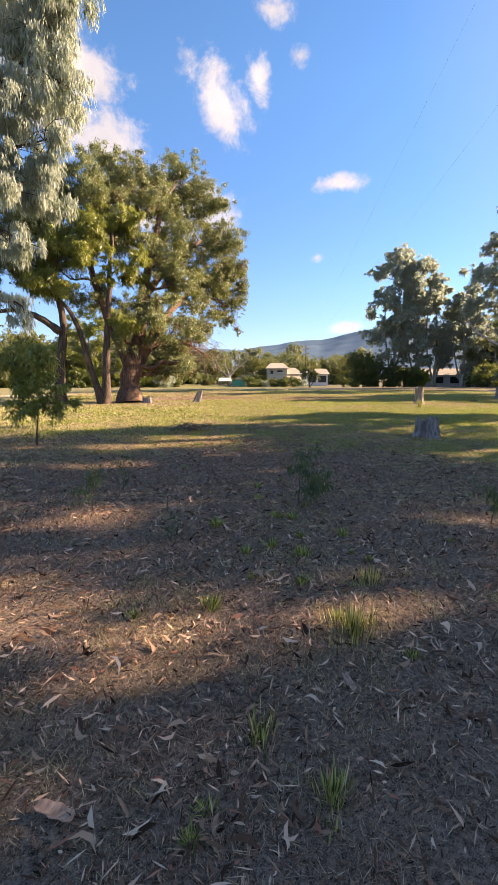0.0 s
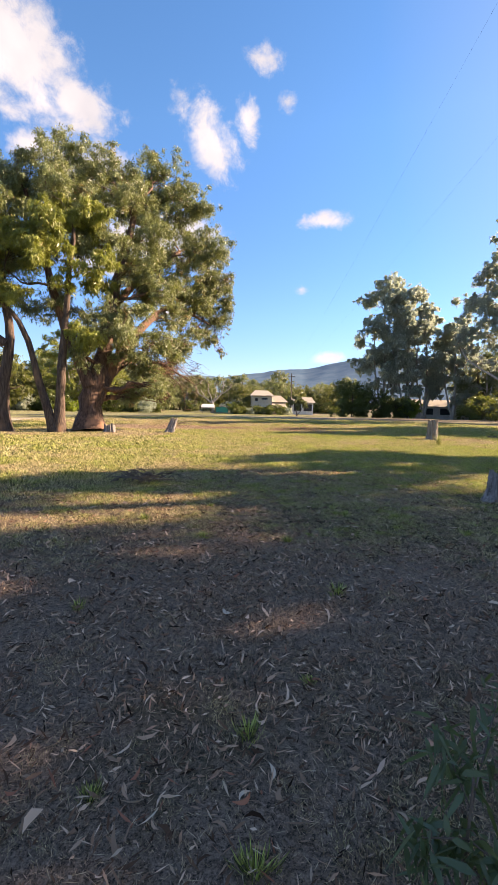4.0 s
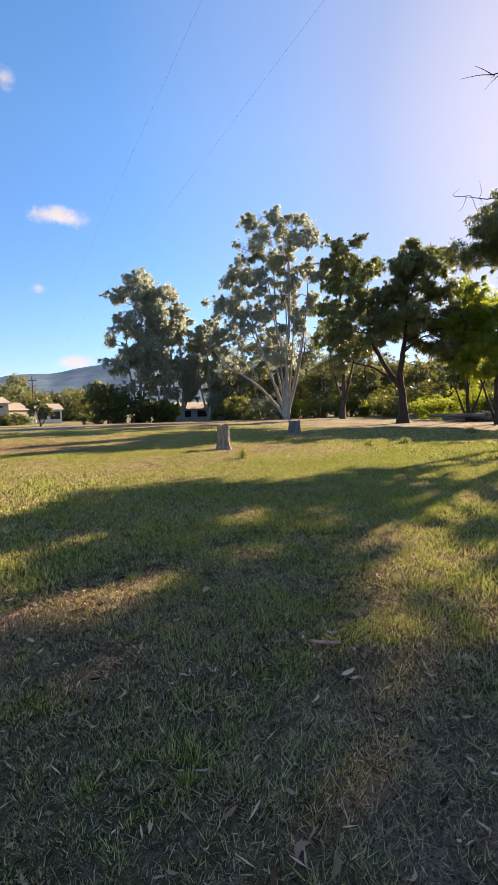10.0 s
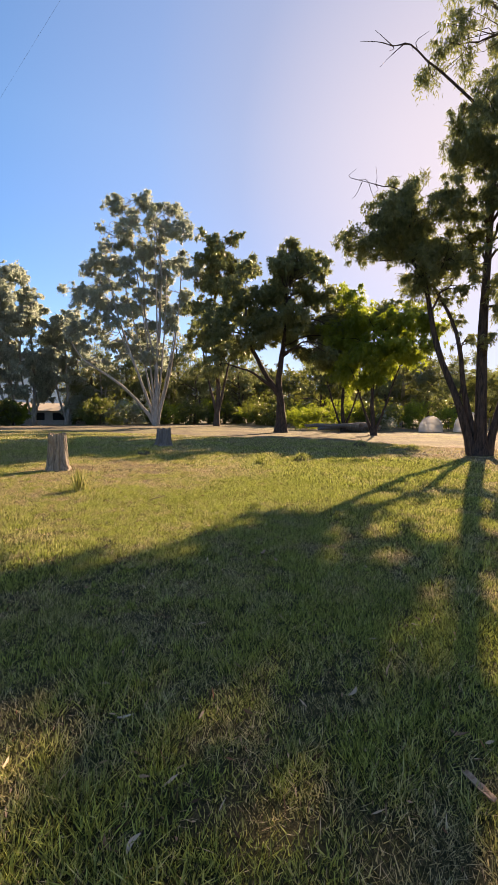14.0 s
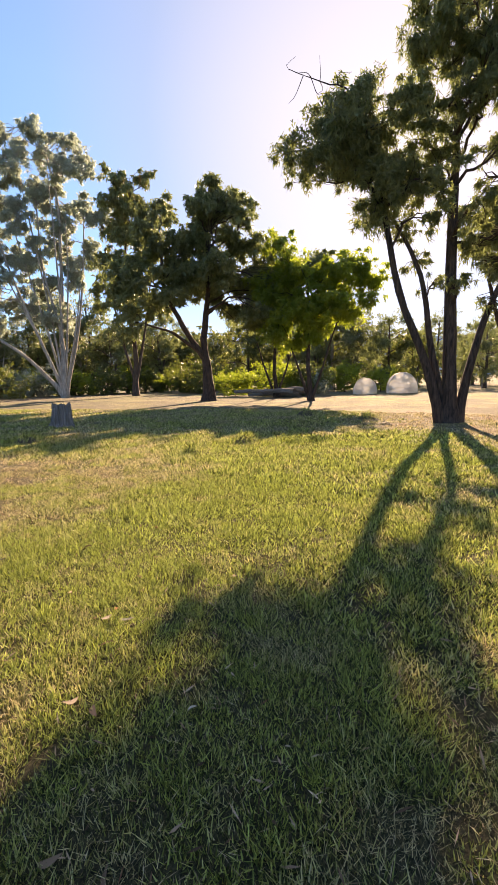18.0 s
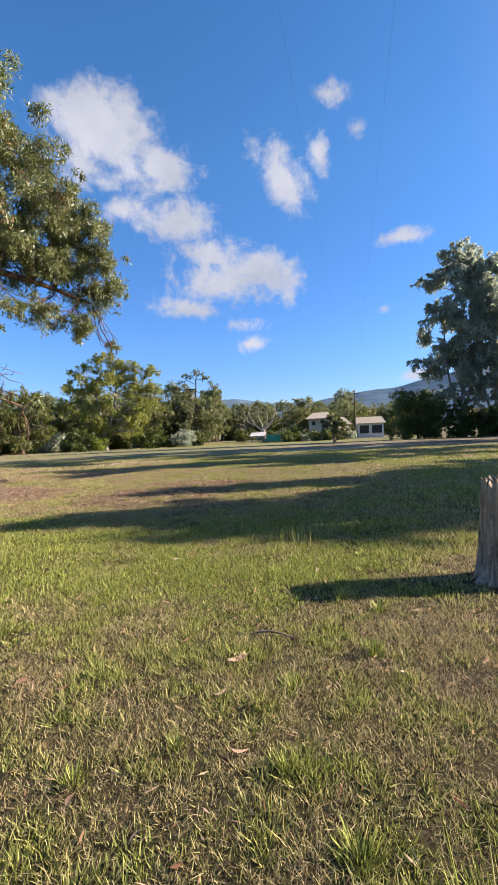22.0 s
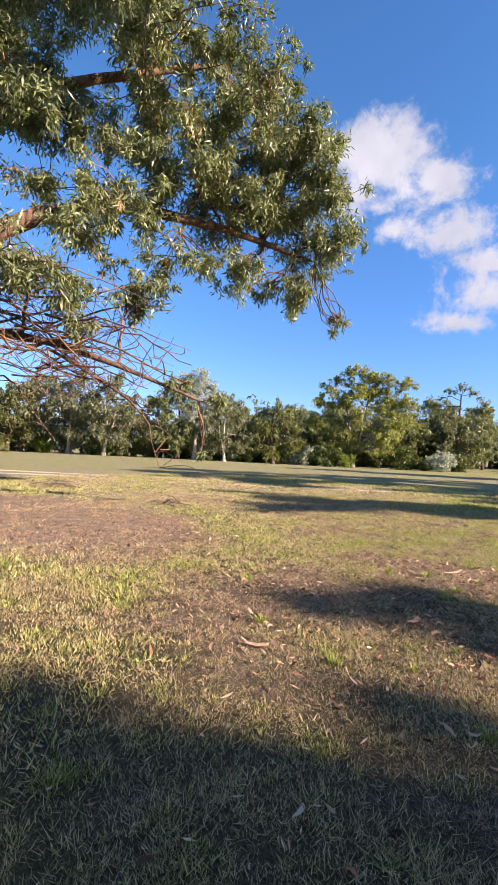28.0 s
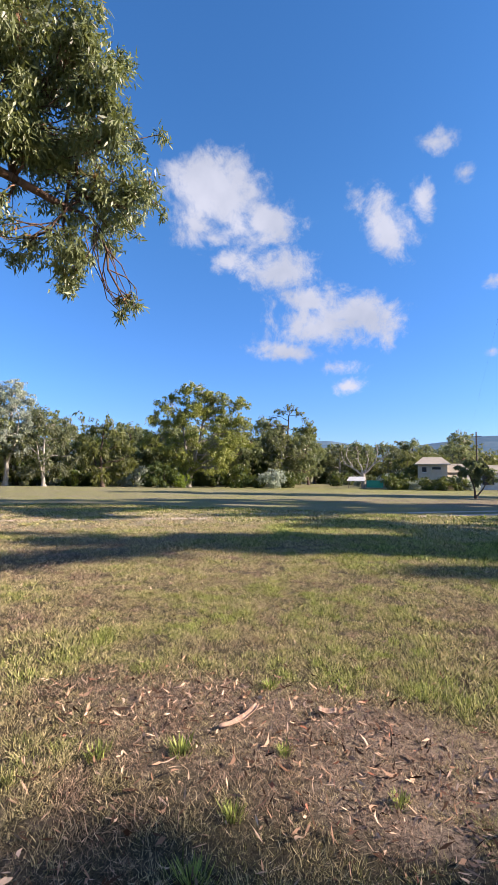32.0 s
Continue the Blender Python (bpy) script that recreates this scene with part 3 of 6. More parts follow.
LOW = [(-1.1, 39.2, 7.5, 1.0), (-1.8, 38.6, 6.0, 0.8), (-0.9, 39.2, 5.3, 0.4), (-3.8, 33.6, 7.4, 1.3), (-4.4, 32.4, 9.0, 1.4), (-3.4, 33.9, 5.2, 0.8),
       (-2.3, 35.6, 2.7, 0.26), (-2.9, 34.9, 3.1, 0.30), (-2.5, 35.4, 1.4, 0.05), (-3.9, 32.6, 4.2, 0.6), (-2.7, 37.0, 8.4, 1.1), (-6.0, 28.4, 5.8, 1.2),
       (-4.4, 28.0, 2.4, 1.1), (-8.6, 27.6, 6.4, 1.4), (-3.8, 31.2, 5.0, 1.1), (-7.4, 26.8, 3.8, 0.9), (-10.9, 26.8, 7.6, 1.6), (-5.0, 28.0, 3.9, 1.2)]
FILL = [(-3.6, 28.6, 4.4, 1.0), (-5.6, 27.2, 5.4, 1.2), (-4.2, 29.0, 7.4, 1.3), (-6.4, 26.6, 4.8, 1.0), (-3.9, 32.8, 6.2, 0.9),
        (-3.2, 35.0, 6.4, 0.9), (-2.6, 36.6, 6.6, 0.8), (-2.2, 37.8, 6.4, 0.7), (-8.4, 28.0, 11.6, 1.6), (-5.6, 29.2, 8.6, 1.4),
        (-1.3, 37.4, 9.6, 1.0), (-0.8, 38.2, 8.4, 0.85), (-1.8, 36.6, 10.6, 1.1), (-2.2, 35.4, 9.6, 1.2), (-1.5, 38.4, 7.6, 0.9), (-2.6, 36.0, 11.4, 0.9),
        (-2.0, 37.4, 8.2, 0.9), (-3.4, 34.4, 8.6, 1.0), (-3.4, 29.0, 1.8, 0.6), (-4.4, 28.6, 3.0, 0.7), (-5.3, 28.2, 2.0, 0.7), (-4.6, 28.8, 3.8, 0.8)]
gum_tree("spreading_gum_tree", (-7.1, 27.2, 0),
         [([(-7.1, 27.2, 0), (-7.0, 27.5, 2.0), (-6.5, 28.6, 5.2), (-6.2, 30.0, 9.0), (-5.6, 31.6, 13.0)], 0.70, 0.14),
          ([(-7.0, 27.5, 1.4), (-5.9, 29.4, 4.2), (-4.8, 31.8, 6.6), (-3.6, 34.8, 7.6), (-1.8, 38.2, 7.2)], 0.42, 0.07),
          ([(-6.9, 27.4, 1.6), (-6.0, 29.4, 3.4), (-4.9, 31.6, 3.9), (-3.6, 33.8, 3.4), (-2.6, 35.4, 2.7)], 0.20, 0.03),
          ([(-7.1, 27.2, 2.2), (-8.4, 27.2, 5.5), (-9.6, 27.8, 9.0), (-10.6, 28.4, 12.0)], 0.34, 0.09),
          ([(-6.4, 29.2, 6.5), (-4.8, 32.0, 9.5), (-3.6, 34.6, 11.2), (-3.0, 36.4, 12.2)], 0.22, 0.05)],
         HIGH + LOW + FILL, "tall spreading gum tree with hanging olive leaves and reddish bark", M_BARK_RED, M_LEAF, leaf=(0.185, 0.021), leaves=330000, simple=False,
         clump=0.50, twigs=22, satellites=6, spread=0.95, twig=0.018,
         bare=dead_limbs(38) + [([(-4.8, 32.0, 3.7), (-3.6, 33.0, 3.9), (-2.0, 34.4, 3.0)], 0.05), ([(-4.6, 32.4, 3.7), (-3.4, 34.0, 2.4), (-3.1, 34.6, 1.0)], 0.04),
               ([(-5.4, 30.6, 3.7), (-4.0, 31.6, 3.4), (-2.8, 32.8, 3.6)], 0.045), ([(-5.2, 31.0, 5.0), (-3.9, 32.0, 4.6), (-2.8, 33.0, 4.9)], 0.04)])

# slim leaning stems in front of the great gum, and the one further out
gum_tree("gum_tree", (-8.1, 25.8, 0),
         [([(-8.1, 25.8, 0), (-8.0, 25.9, 3.0), (-7.8, 26.2, 6.5), (-7.6, 26.6, 9.5)], 0.28, 0.08),
          ([(-8.3, 25.8, 0), (-9.0, 25.7, 2.6), (-9.8, 25.6, 5.0), (-11.2, 25.4, 6.4)], 0.24, 0.07)],
         [(-7.6, 26.8, 10.2, 1.6), (-8.8, 26.2, 8.6, 1.4), (-6.6, 26.4, 7.6, 1.3), (-11.4, 25.4, 7.0, 1.5), (-10.2, 25.6, 8.6, 1.4), (-7.0, 25.8, 4.6, 0.8)],
         "slender twin-stemmed gum with dark straight stems", M_BARK, M_LEAF_LIME, leaf=(0.22, 0.03), leaves=42000, clump=0.5)
gum_tree("gum_tree", (-10.6, 25.6, 0),
         [([(-10.6, 25.6, 0), (-10.5, 25.6, 2.2), (-10.3, 25.9, 4.6), (-11.0, 26.5, 7.5), (-12.0, 27.0, 10.5)], 0.36, 0.10),
          ([(-10.4, 25.6, 4.0), (-11.8, 25.0, 4.9), (-13.6, 24.4, 4.9)], 0.24, 0.08)],
         [(-12.4, 27.0, 11.4, 2.2), (-10.8, 26.4, 9.4, 1.6), (-14.0, 26.4, 9.4, 2.0), (-14.4, 24.2, 6.4, 1.8), (-12.6, 25.4, 7.6, 1.5)],
         "thick dark-stemmed gum with a heavy side limb", M_BARK, M_LEAF, leaf=(0.22, 0.03), leaves=44000, clump=0.5)
# gum whose pendulous crown overhangs the start of the walk
gum_tree("weeping_gum_tree", (-9.2, 12.2, 0),
         [([(-9.2, 12.2, 0), (-9.0, 12.2, 3.0), (-8.4, 12.1, 6.5), (-8.0, 12.0, 10.0)], 0.34, 0.10),
          ([(-9.0, 12.2, 3.0), (-7.6, 12.0, 6.0), (-6.0, 11.9, 8.0), (-4.8, 11.8, 9.4)], 0.16, 0.04)],
         [(-4.7, 11.8, 9.6, 1.0), (-4.4, 11.9, 8.4, 0.75), (-4.6, 11.7, 7.2, 0.75), (-5.1, 11.8, 6.0, 0.75), (-5.9, 11.8, 4.8, 0.7), (-6.0, 11.8, 3.4, 0.5), (-5.5, 12.0, 10.8, 1.2),
          (-6.1, 12.0, 8.6, 1.2), (-7.4, 12.0, 7.0, 1.2), (-8.2, 12.0, 10.6, 1.6), (-9.6, 12.0, 9.0, 1.6), (-4.1, 11.9, 10.4, 0.85), (-5.3, 11.6, 7.8, 0.9), (-5.7, 11.8, 6.2, 0.9), (-4.5, 12.2, 11.6, 1.0)],
         "weeping gum with long curtains of grey-green leaves", M_BARK, M_LEAF_GREY, leaf=(0.19, 0.016), simple=False, leaves=110000, clump=0.4, droop=2.6, spread=0.6)
gum_tree("gum_sapling", (-4.8, 10.1, 0), [([(-4.8, 10.1, 0), (-4.7, 10.1, 0.8), (-4.6, 10.15, 1.7)], 0.022, 0.006)],
         [(-4.5, 10.1, 2.0, 0.5), (-4.9, 10.2, 1.4, 0.55), (-4.2, 10.0, 0.95, 0.3), (-5.4, 10.2, 1.9, 0.55), (-4.8, 10.0, 0.8, 0.35)],
         "low leafy green gum sapling by the weeping gum", M_BARK, M_LEAF_LIME, leaf=(0.15, 0.018), simple=False, leaves=6000, clump=0.2, twig=0.004, category="sapling")

# ---- backlit group in the east ----
gum_tree("multi_stem_gum_tree", (22.3, 18.6, 0),
         [([(22.3, 18.6, 0), (22.5, 18.7, 2.5), (22.9, 18.8, 6.0), (23.6, 18.9, 9.0), (24.0, 19.0, 11.5)], 0.26, 0.08),
          ([(22.2, 18.8, 0), (21.9, 19.4, 2.2), (21.8, 20.2, 4.4), (21.7, 20.7, 6.8), (21.4, 21.6, 8.0)], 0.17, 0.06),
          ([(22.3, 18.8, 0.3), (22.2, 19.2, 2.4), (22.3, 19.6, 4.6), (22.4, 20.6, 6.6)], 0.15, 0.05),
          ([(22.5, 18.4, 0), (22.9, 18.0, 2.4), (23.4, 17.4, 4.4), (24.0, 16.6, 6.0)], 0.17, 0.05)],
         [(20.1, 22.1, 8.1, 1.0), (20.8, 21.5, 9.2, 1.1), (22.5, 21.2, 9.0, 1.2), (21.6, 21.9, 8.0, 0.8), (20.9, 20.0, 8.8, 0.9), (21.8, 20.2, 7.9, 0.9), (20.9, 22.9, 7.7, 0.6), (20.0, 22.9, 8.2, 0.55), (22.2, 21.4, 10.6, 0.6),
          (21.6, 20.5, 6.8, 0.6), (21.3, 21.6, 8.4, 1.1), (21.4, 22.5, 9.6, 0.7), (22.3, 21.2, 7.8, 0.8), (23.3, 19.9, 11.5, 0.9), (21.7, 18.9, 11.3, 0.9), (22.7, 18.3, 10.8, 0.9),
          (22.6, 19.8, 12.4, 0.7), (21.8, 18.6, 12.2, 0.9), (21.1, 17.5, 10.7, 0.9), (23.7, 17.6, 10.3, 0.7), (21.8, 18.4, 9.3, 0.6), (21.5, 19.8, 9.6, 0.7), (23.4, 18.0, 8.2, 0.55), (22.7, 17.2, 8.0, 0.6), (22.0, 19.5, 8.4, 0.6),
          (22.8, 19.7, 7.4, 0.5), (21.0, 18.9, 5.8, 0.45), (22.6, 19.8, 5.1, 0.45), (21.9, 19.1, 4.2, 0.45), (21.3, 17.9, 6.1, 0.6), (22.9, 17.3, 6.5, 0.6), (23.5, 18.1, 5.6, 0.5), (21.7, 16.9, 6.5, 0.6), (22.6, 19.1, 8.2, 0.5),
          (21.8, 18.2, 4.2, 0.3), (23.1, 17.6, 4.7, 0.3), (22.6, 20.1, 6.0, 0.35), (22.0, 18.7, 9.2, 0.7), (23.6, 18.9, 9.6, 0.7), (22.9, 18.1, 10.0, 0.7), (21.4, 17.6, 9.2, 0.6), (22.1, 17.2, 10.0, 1.0), (24.1, 17.7, 11.0, 0.9), (22.8, 18.0, 11.2, 0.9), (21.5, 17.2, 9.8, 0.7), (22.0, 22.0, 10.2, 0.8),
          (21.5, 20.7, 6.7, 0.8), (22.8, 20.4, 7.0, 0.7), (21.8, 19.6, 7.3, 0.8), (22.5, 20.1, 6.4, 0.5), (22.3, 21.3, 6.5, 0.5), (22.0, 18.9, 6.9, 0.5), (21.6, 20.9, 7.7, 0.9), (21.9, 19.4, 9.2, 0.8), (21.7, 17.9, 8.9, 0.6), (22.2, 18.9, 10.3, 0.7), (21.4, 20.3, 7.2, 0.8), (22.6, 19.4, 7.9, 0.8), (21.2, 19.0, 7.1, 0.6)],
         "backlit gum with several dark slender stems", M_BARK_DARK, M_LEAF_DARK, leaf=(0.18, 0.025), leaves=90000, clump=0.50,
         bare=[([(22.0, 21.2, 9.6), (21.6, 22.0, 10.4), (21.0, 23.0, 10.8)], 0.04), ([(23.6, 19.2, 13.0), (22.4, 20.6, 14.8), (21.4, 21.4, 15.4), (20.8, 21.8, 15.2)], 0.06)])
gum_tree("twin_trunk_gum_tree", (23.3, 15.8, 0),
         [([(23.3, 16.0, 0), (23.4, 16.2, 3.0), (23.5, 16.5, 7.0), (23.6, 16.9, 11.0), (23.4, 17.2, 14.5)], 0.40, 0.14),
          ([(23.4, 15.5, 0), (23.7, 15.0, 3.0), (24.2, 14.2, 6.5), (24.8, 13.4, 10.5), (25.2, 13.0, 13.5)], 0.34, 0.12)],
         [(23.6, 18.2, 14.2, 1.5), (24.2, 15.8, 13.8, 1.6), (23.4, 17.2, 16.2, 1.7), (25.2, 16.2, 11.8, 1.4), (25.4, 13.8, 12.0, 1.6), (22.6, 20.0, 15.4, 1.4),
          (25.6, 12.8, 14.6, 2.0), (24.0, 14.6, 16.4, 1.9), (26.4, 14.6, 8.4, 1.2), (24.6, 17.4, 10.2, 0.9), (26.0, 11.8, 11.0, 1.8), (22.8, 18.6, 17.4, 1.4),
          (24.4, 17.0, 15.2, 1.6), (24.8, 14.6, 14.8, 1.6), (23.6, 19.2, 12.8, 1.2), (25.0, 15.0, 12.8, 1.4), (24.2, 18.4, 16.4, 1.4), (25.0, 13.0, 16.8, 1.5), (24.6, 15.6, 10.4, 1.0), (24.4, 16.5, 10.3, 0.6),
          (22.9, 17.9, 7.3, 0.4), (22.8, 18.0, 5.6, 0.35), (22.8, 17.7, 3.6, 0.3), (24.8, 18.0, 5.2, 0.45), (25.4, 17.0, 7.4, 0.7), (25.6, 16.6, 5.6, 0.6),
          (22.6, 15.7, 8.3, 0.9), (24.1, 15.3, 8.0, 0.8), (23.7, 15.7, 6.4, 0.6), (23.7, 15.2, 6.1, 0.5), (24.0, 14.1, 5.5, 0.8), (23.1, 14.4, 4.2, 0.7), (23.9, 15.4, 10.1, 1.0), (24.2, 16.4, 10.9, 1.0), (22.3, 14.6, 9.6, 1.0), (24.1, 17.4, 13.5, 1.0), (22.9, 18.4, 13.4, 0.9)],
         "tall dark gum with two thick diverging trunks", M_BARK_DARK, M_LEAF_DARK, leaf=(0.19, 0.027), leaves=85000, clump=0.58)
gum_tree("gum_tree", (30.2, 16.5, 0),
         [([(30.2, 16.5, 0), (29.9, 17.0, 1.6), (29.3, 17.7, 3.4), (28.6, 18.2, 5.4)], 0.24, 0.06), ([(30.3, 16.4, 0), (30.4, 17.0, 2.6), (30.2, 17.8, 4.4)], 0.15, 0.05)],
         [(28.4, 18.6, 7.0, 1.5), (29.2, 17.4, 8.4, 1.6), (30.4, 17.6, 6.4, 1.2), (28.2, 17.0, 6.0, 1.0)],
         "crooked low-forking gum in backlight", M_BARK_DARK, M_LEAF_DARK, leaf=(0.20, 0.03), leaves=30000, clump=0.55)
gum_tree("gum_tree", (30.8, 13.2, 0),
         [([(30.8, 13.4, 0), (30.9, 13.4, 2.2), (31.6, 12.8, 4.4), (32.2, 12.0, 6.8)], 0.30, 0.09), ([(29.8, 12.7, 0), (30.0, 12.8, 3.0), (29.8, 13.2, 5.6), (29.6, 13.8, 8.0)], 0.24, 0.07)],
         [(29.4, 14.0, 8.8, 1.6), (31.0, 12.4, 9.6, 1.8), (32.6, 11.6, 8.0, 1.7), (29.6, 12.0, 7.0, 1.3), (28.6, 13.4, 6.2, 1.0)],
         "pair of dark gum stems in backlight", M_BARK_DARK, M_LEAF_DARK, leaf=(0.20, 0.03), leaves=30000, clump=0.55)
# gums further south that shade the start of the walk
for n, (x, y, h, s) in enumerate([(25.0, 8.6, 14.0, 3), (24.0, 4.4, 13.0, 4), (21.5, 11.8, 12.0, 5), (30.0, 9.8, 15.0, 6)]):
    gum_tree("gum_tree", (x, y, 0), [([(x, y, 0), (x + 0.3, y + 0.2, h * 0.4), (x - 0.2, y + 0.5, h * 0.85)], 0.32, 0.09),
                                     ([(x, y + 0.1, h * 0.2), (x + 0.6, y + 1.4, h * 0.5), (x + 0.4, y + 2.2, h * 0.7)], 0.18, 0.06)],
             spread_blobs(x, y + 0.5, h * 0.36, h, 3.6, 3.6, 16, 1.35, s) + ([(23.0, 10.9, 11.5, 1.0), (23.4, 10.4, 11.6, 1.0)] if n == 0 else []), "dark shade gum beside the walk", M_BARK_DARK, M_LEAF_DARK,
             leaf=(0.30, 0.060), leaves=12500, clump=0.7)

# ---- trees across the paddock ----
x, y = 33.2, 36.2
gum_tree("gum_tree", (x, y, 0),
         [([(x, y, 0), (33.1, 36.2, 2.0), (32.9, 36.3, 4.0), (33.3, 36.2, 7.0), (33.6, 36.0, 10.0)], 0.46, 0.12),
          ([(33.0, 36.3, 3.0), (31.6, 37.0, 5.2), (30.6, 37.6, 7.6), (30.8, 38.0, 10.4)], 0.26, 0.07),
          ([(33.0, 36.3, 3.2), (31.0, 37.2, 4.6), (29.2, 38.2, 5.2)], 0.18, 0.05)],
         [(32.2, 35.7, 13.0, 0.9), (30.6, 38.2, 10.4, 1.6), (29.2, 38.6, 8.4, 1.7), (28.6, 38.6, 6.2, 1.2), (33.6, 36.6, 12.2, 1.6), (34.4, 35.8, 13.0, 1.5), (31.2, 38.7, 13.0, 0.75), (32.2, 38.9, 14.2, 0.5), (33.6, 33.5, 12.3, 0.9), (33.4, 34.0, 12.9, 0.75), (33.6, 35.2, 14.2, 0.95), (33.4, 36.5, 13.8, 0.75), (34.6, 36.2, 14.6, 0.7), (32.0, 39.1, 13.4, 0.8), (31.5, 39.2, 12.8, 0.5), (30.4, 38.8, 11.2, 1.1),
          (36.2, 34.7, 13.3, 1.1), (37.2, 34.0, 11.2, 1.3), (35.8, 35.6, 13.4, 1.4), (32.4, 36.6, 8.6, 1.6), (34.6, 35.4, 9.0, 1.7), (30.4, 37.6, 7.0, 1.3), (36.8, 34.0, 7.6, 1.4), (33.4, 35.8, 13.8, 1.2),
          (33.0, 37.4, 11.0, 1.5), (32.0, 37.8, 9.4, 1.4), (34.2, 36.8, 10.6, 1.5), (35.4, 35.0, 11.0, 1.6), (34.4, 36.2, 7.4, 1.3), (35.6, 34.6, 6.4, 1.3),
          (29.5, 40.8, 7.8, 1.2), (31.2, 36.4, 8.8, 1.6), (32.4, 34.7, 9.2, 1.4), (35.8, 32.8, 8.2, 1.1), (36.1, 35.6, 9.0, 1.4), (32.8, 40.2, 7.2, 1.1), (32.0, 41.1, 7.7, 1.1),
          (33.9, 32.6, 6.2, 1.0), (28.8, 38.9, 4.9, 0.8), (31.0, 38.6, 6.4, 0.9)],
         "broad dark gum with a forked trunk, lit from behind", M_BARK_DARK, M_LEAF_DARK, leaf=(0.30, 0.060), leaves=90000, clump=0.52)
for x, y, blobs, lab in [(34.6, 28.8, [(35.6, 30.6, 8.8, 1.9), (35.6, 28.4, 7.8, 1.9), (34.6, 31.2, 5.6, 1.8), (36.4, 26.8, 8.6, 1.8), (34.6, 28.6, 5.4, 1.9), (36.2, 29.6, 6.4, 1.8), (35.8, 26.6, 5.6, 1.6), (35.6, 32.4, 7.4, 1.6), (35.0, 30.0, 4.0, 1.4)], "bushy yellow-green gum sapling cluster"),
                         (38.5, 33.5, [(38.2, 34.4, 9.6, 1.9), (39.0, 32.6, 8.0, 1.9), (38.0, 33.4, 6.0, 1.8), (39.4, 31.0, 9.6, 1.8), (39.8, 34.8, 7.6, 1.6)], "slender dark gum beside the broad one")]:
    gum_tree("gum_tree", (x, y, 0), [([(x, y, 0), (x + 0.2, y + 0.3, 2.2), (x + 0.6, y + 0.4, 5.0), (x + 0.7, y + 0.6, 8.0)], 0.2, 0.06),
                                     ([(x, y, 0), (x + 0.3, y - 0.6, 2.0), (x + 0.9, y - 1.4, 5.0)], 0.13, 0.04),
                                     ([(x, y + 0.1, 0), (x - 0.2, y + 0.8, 2.0), (x + 0.1, y + 1.8, 4.4)], 0.13, 0.04)],
             blobs, lab, M_BARK_DARK, M_LEAF_BRIGHT if x < 36 else M_LEAF_DARK, leaf=(0.27, 0.060), leaves=42000, clump=0.45)
x, y = 41.0, 51.5
gum_tree("gum_tree", (x, y, fall(y)),
         [([(x, y, 0), (x + 0.2, y, 5.0), (x - 0.2, y + 0.4, 11.0), (x, y, 18.0)], 0.34, 0.08), ([(x, y, 1.0), (x + 1.0, y - 0.6, 6.0), (x + 1.8, y - 1.2, 12.0)], 0.2, 0.06),
          ([(x, y, 1.4), (x - 0.8, y + 0.8, 6.0), (x - 1.4, y + 1.4, 11.0)], 0.18, 0.06)],
         layered_blobs((x, y - 0.8), (0.7, -0.7), [(19.4, -1.6, 1.8), (17.4, -2.2, 2.4), (15.0, -2.4, 2.4), (12.4, -2.4, 2.4), (9.6, -2.2, 2.0), (7.0, -1.6, 1.6)], 1.25, 1.15, 79),
         "tall olive gum with a sunlit yellowish crown", M_BARK, M_LEAF, leaf=(0.36, 0.075), leaves=46000, clump=0.55, twig=0.025)
x, y = 36.9, 57.4
gum_tree("white_gum_tree", (x, y, fall(y)),
         [([(x, y, 0), (x + 0.3, y + 0.4, 5), (x + 1.2, y + 1, 12), (x + 2.2, y + 2, 20), (x + 1.6, y + 2.6, 25)], 0.34, 0.08),
          ([(x, y, 0.3), (x - 1.4, y + 1.6, 6), (x - 2.6, y + 3.4, 12), (x - 3.0, y + 5, 17)], 0.22, 0.06),
          ([(x, y, 0.3), (x - 3.0, y + 2.6, 4.6), (x - 6.0, y + 5.4, 7.4), (x - 7.4, y + 6.4, 10)], 0.24, 0.07),
          ([(x, y, 0.3), (x + 1.6, y - 0.4, 6), (x + 2.8, y - 0.4, 12), (x + 4.0, y + 0.2, 19)], 0.22, 0.06),
          ([(x, y, 0.3), (x + 0.2, y + 0.2, 6), (x - 0.4, y + 1.6, 13), (x + 0.4, y + 3.0, 20)], 0.22, 0.06)] +
         [([(x, y, 0.4), (x + 0.79 * s * 0.35, y - 0.61 * s * 0.35 + 0.4, h * 0.36), (x + 0.79 * s * 0.75, y - 0.61 * s * 0.75 + 1.2, h * 0.72), (x + 0.79 * s, y - 0.61 * s + 2.0, h)], 0.15, 0.04)
          for s, h in [(-4.6, 15.0), (-3.0, 19.0), (-1.6, 22.0), (1.0, 23.0), (2.4, 18.0), (3.6, 14.0)]],
         layered_blobs((38.2, 60.2), (0.79, -0.61), [(z, np.interp(z, (7.8, 13.6, 16.4, 21.6, 26.6), (-7.0, -8.4, -8.4, -6.2, -4.0)), np.interp(z, (7.8, 13.6, 19.0, 24.2, 26.6), (1.0, 3.6, 5.0, 5.0, 3.4))) for z in np.arange(7.8, 27.0, 1.25)], 1.0, 1.75, 78),
         "tall white-stemmed gum with an open airy crown", M_BARK_PALE, M_LEAF_GREY, leaf=(0.30, 0.055), leaves=170000, clump=0.55, twig=0.025, satellites=6)
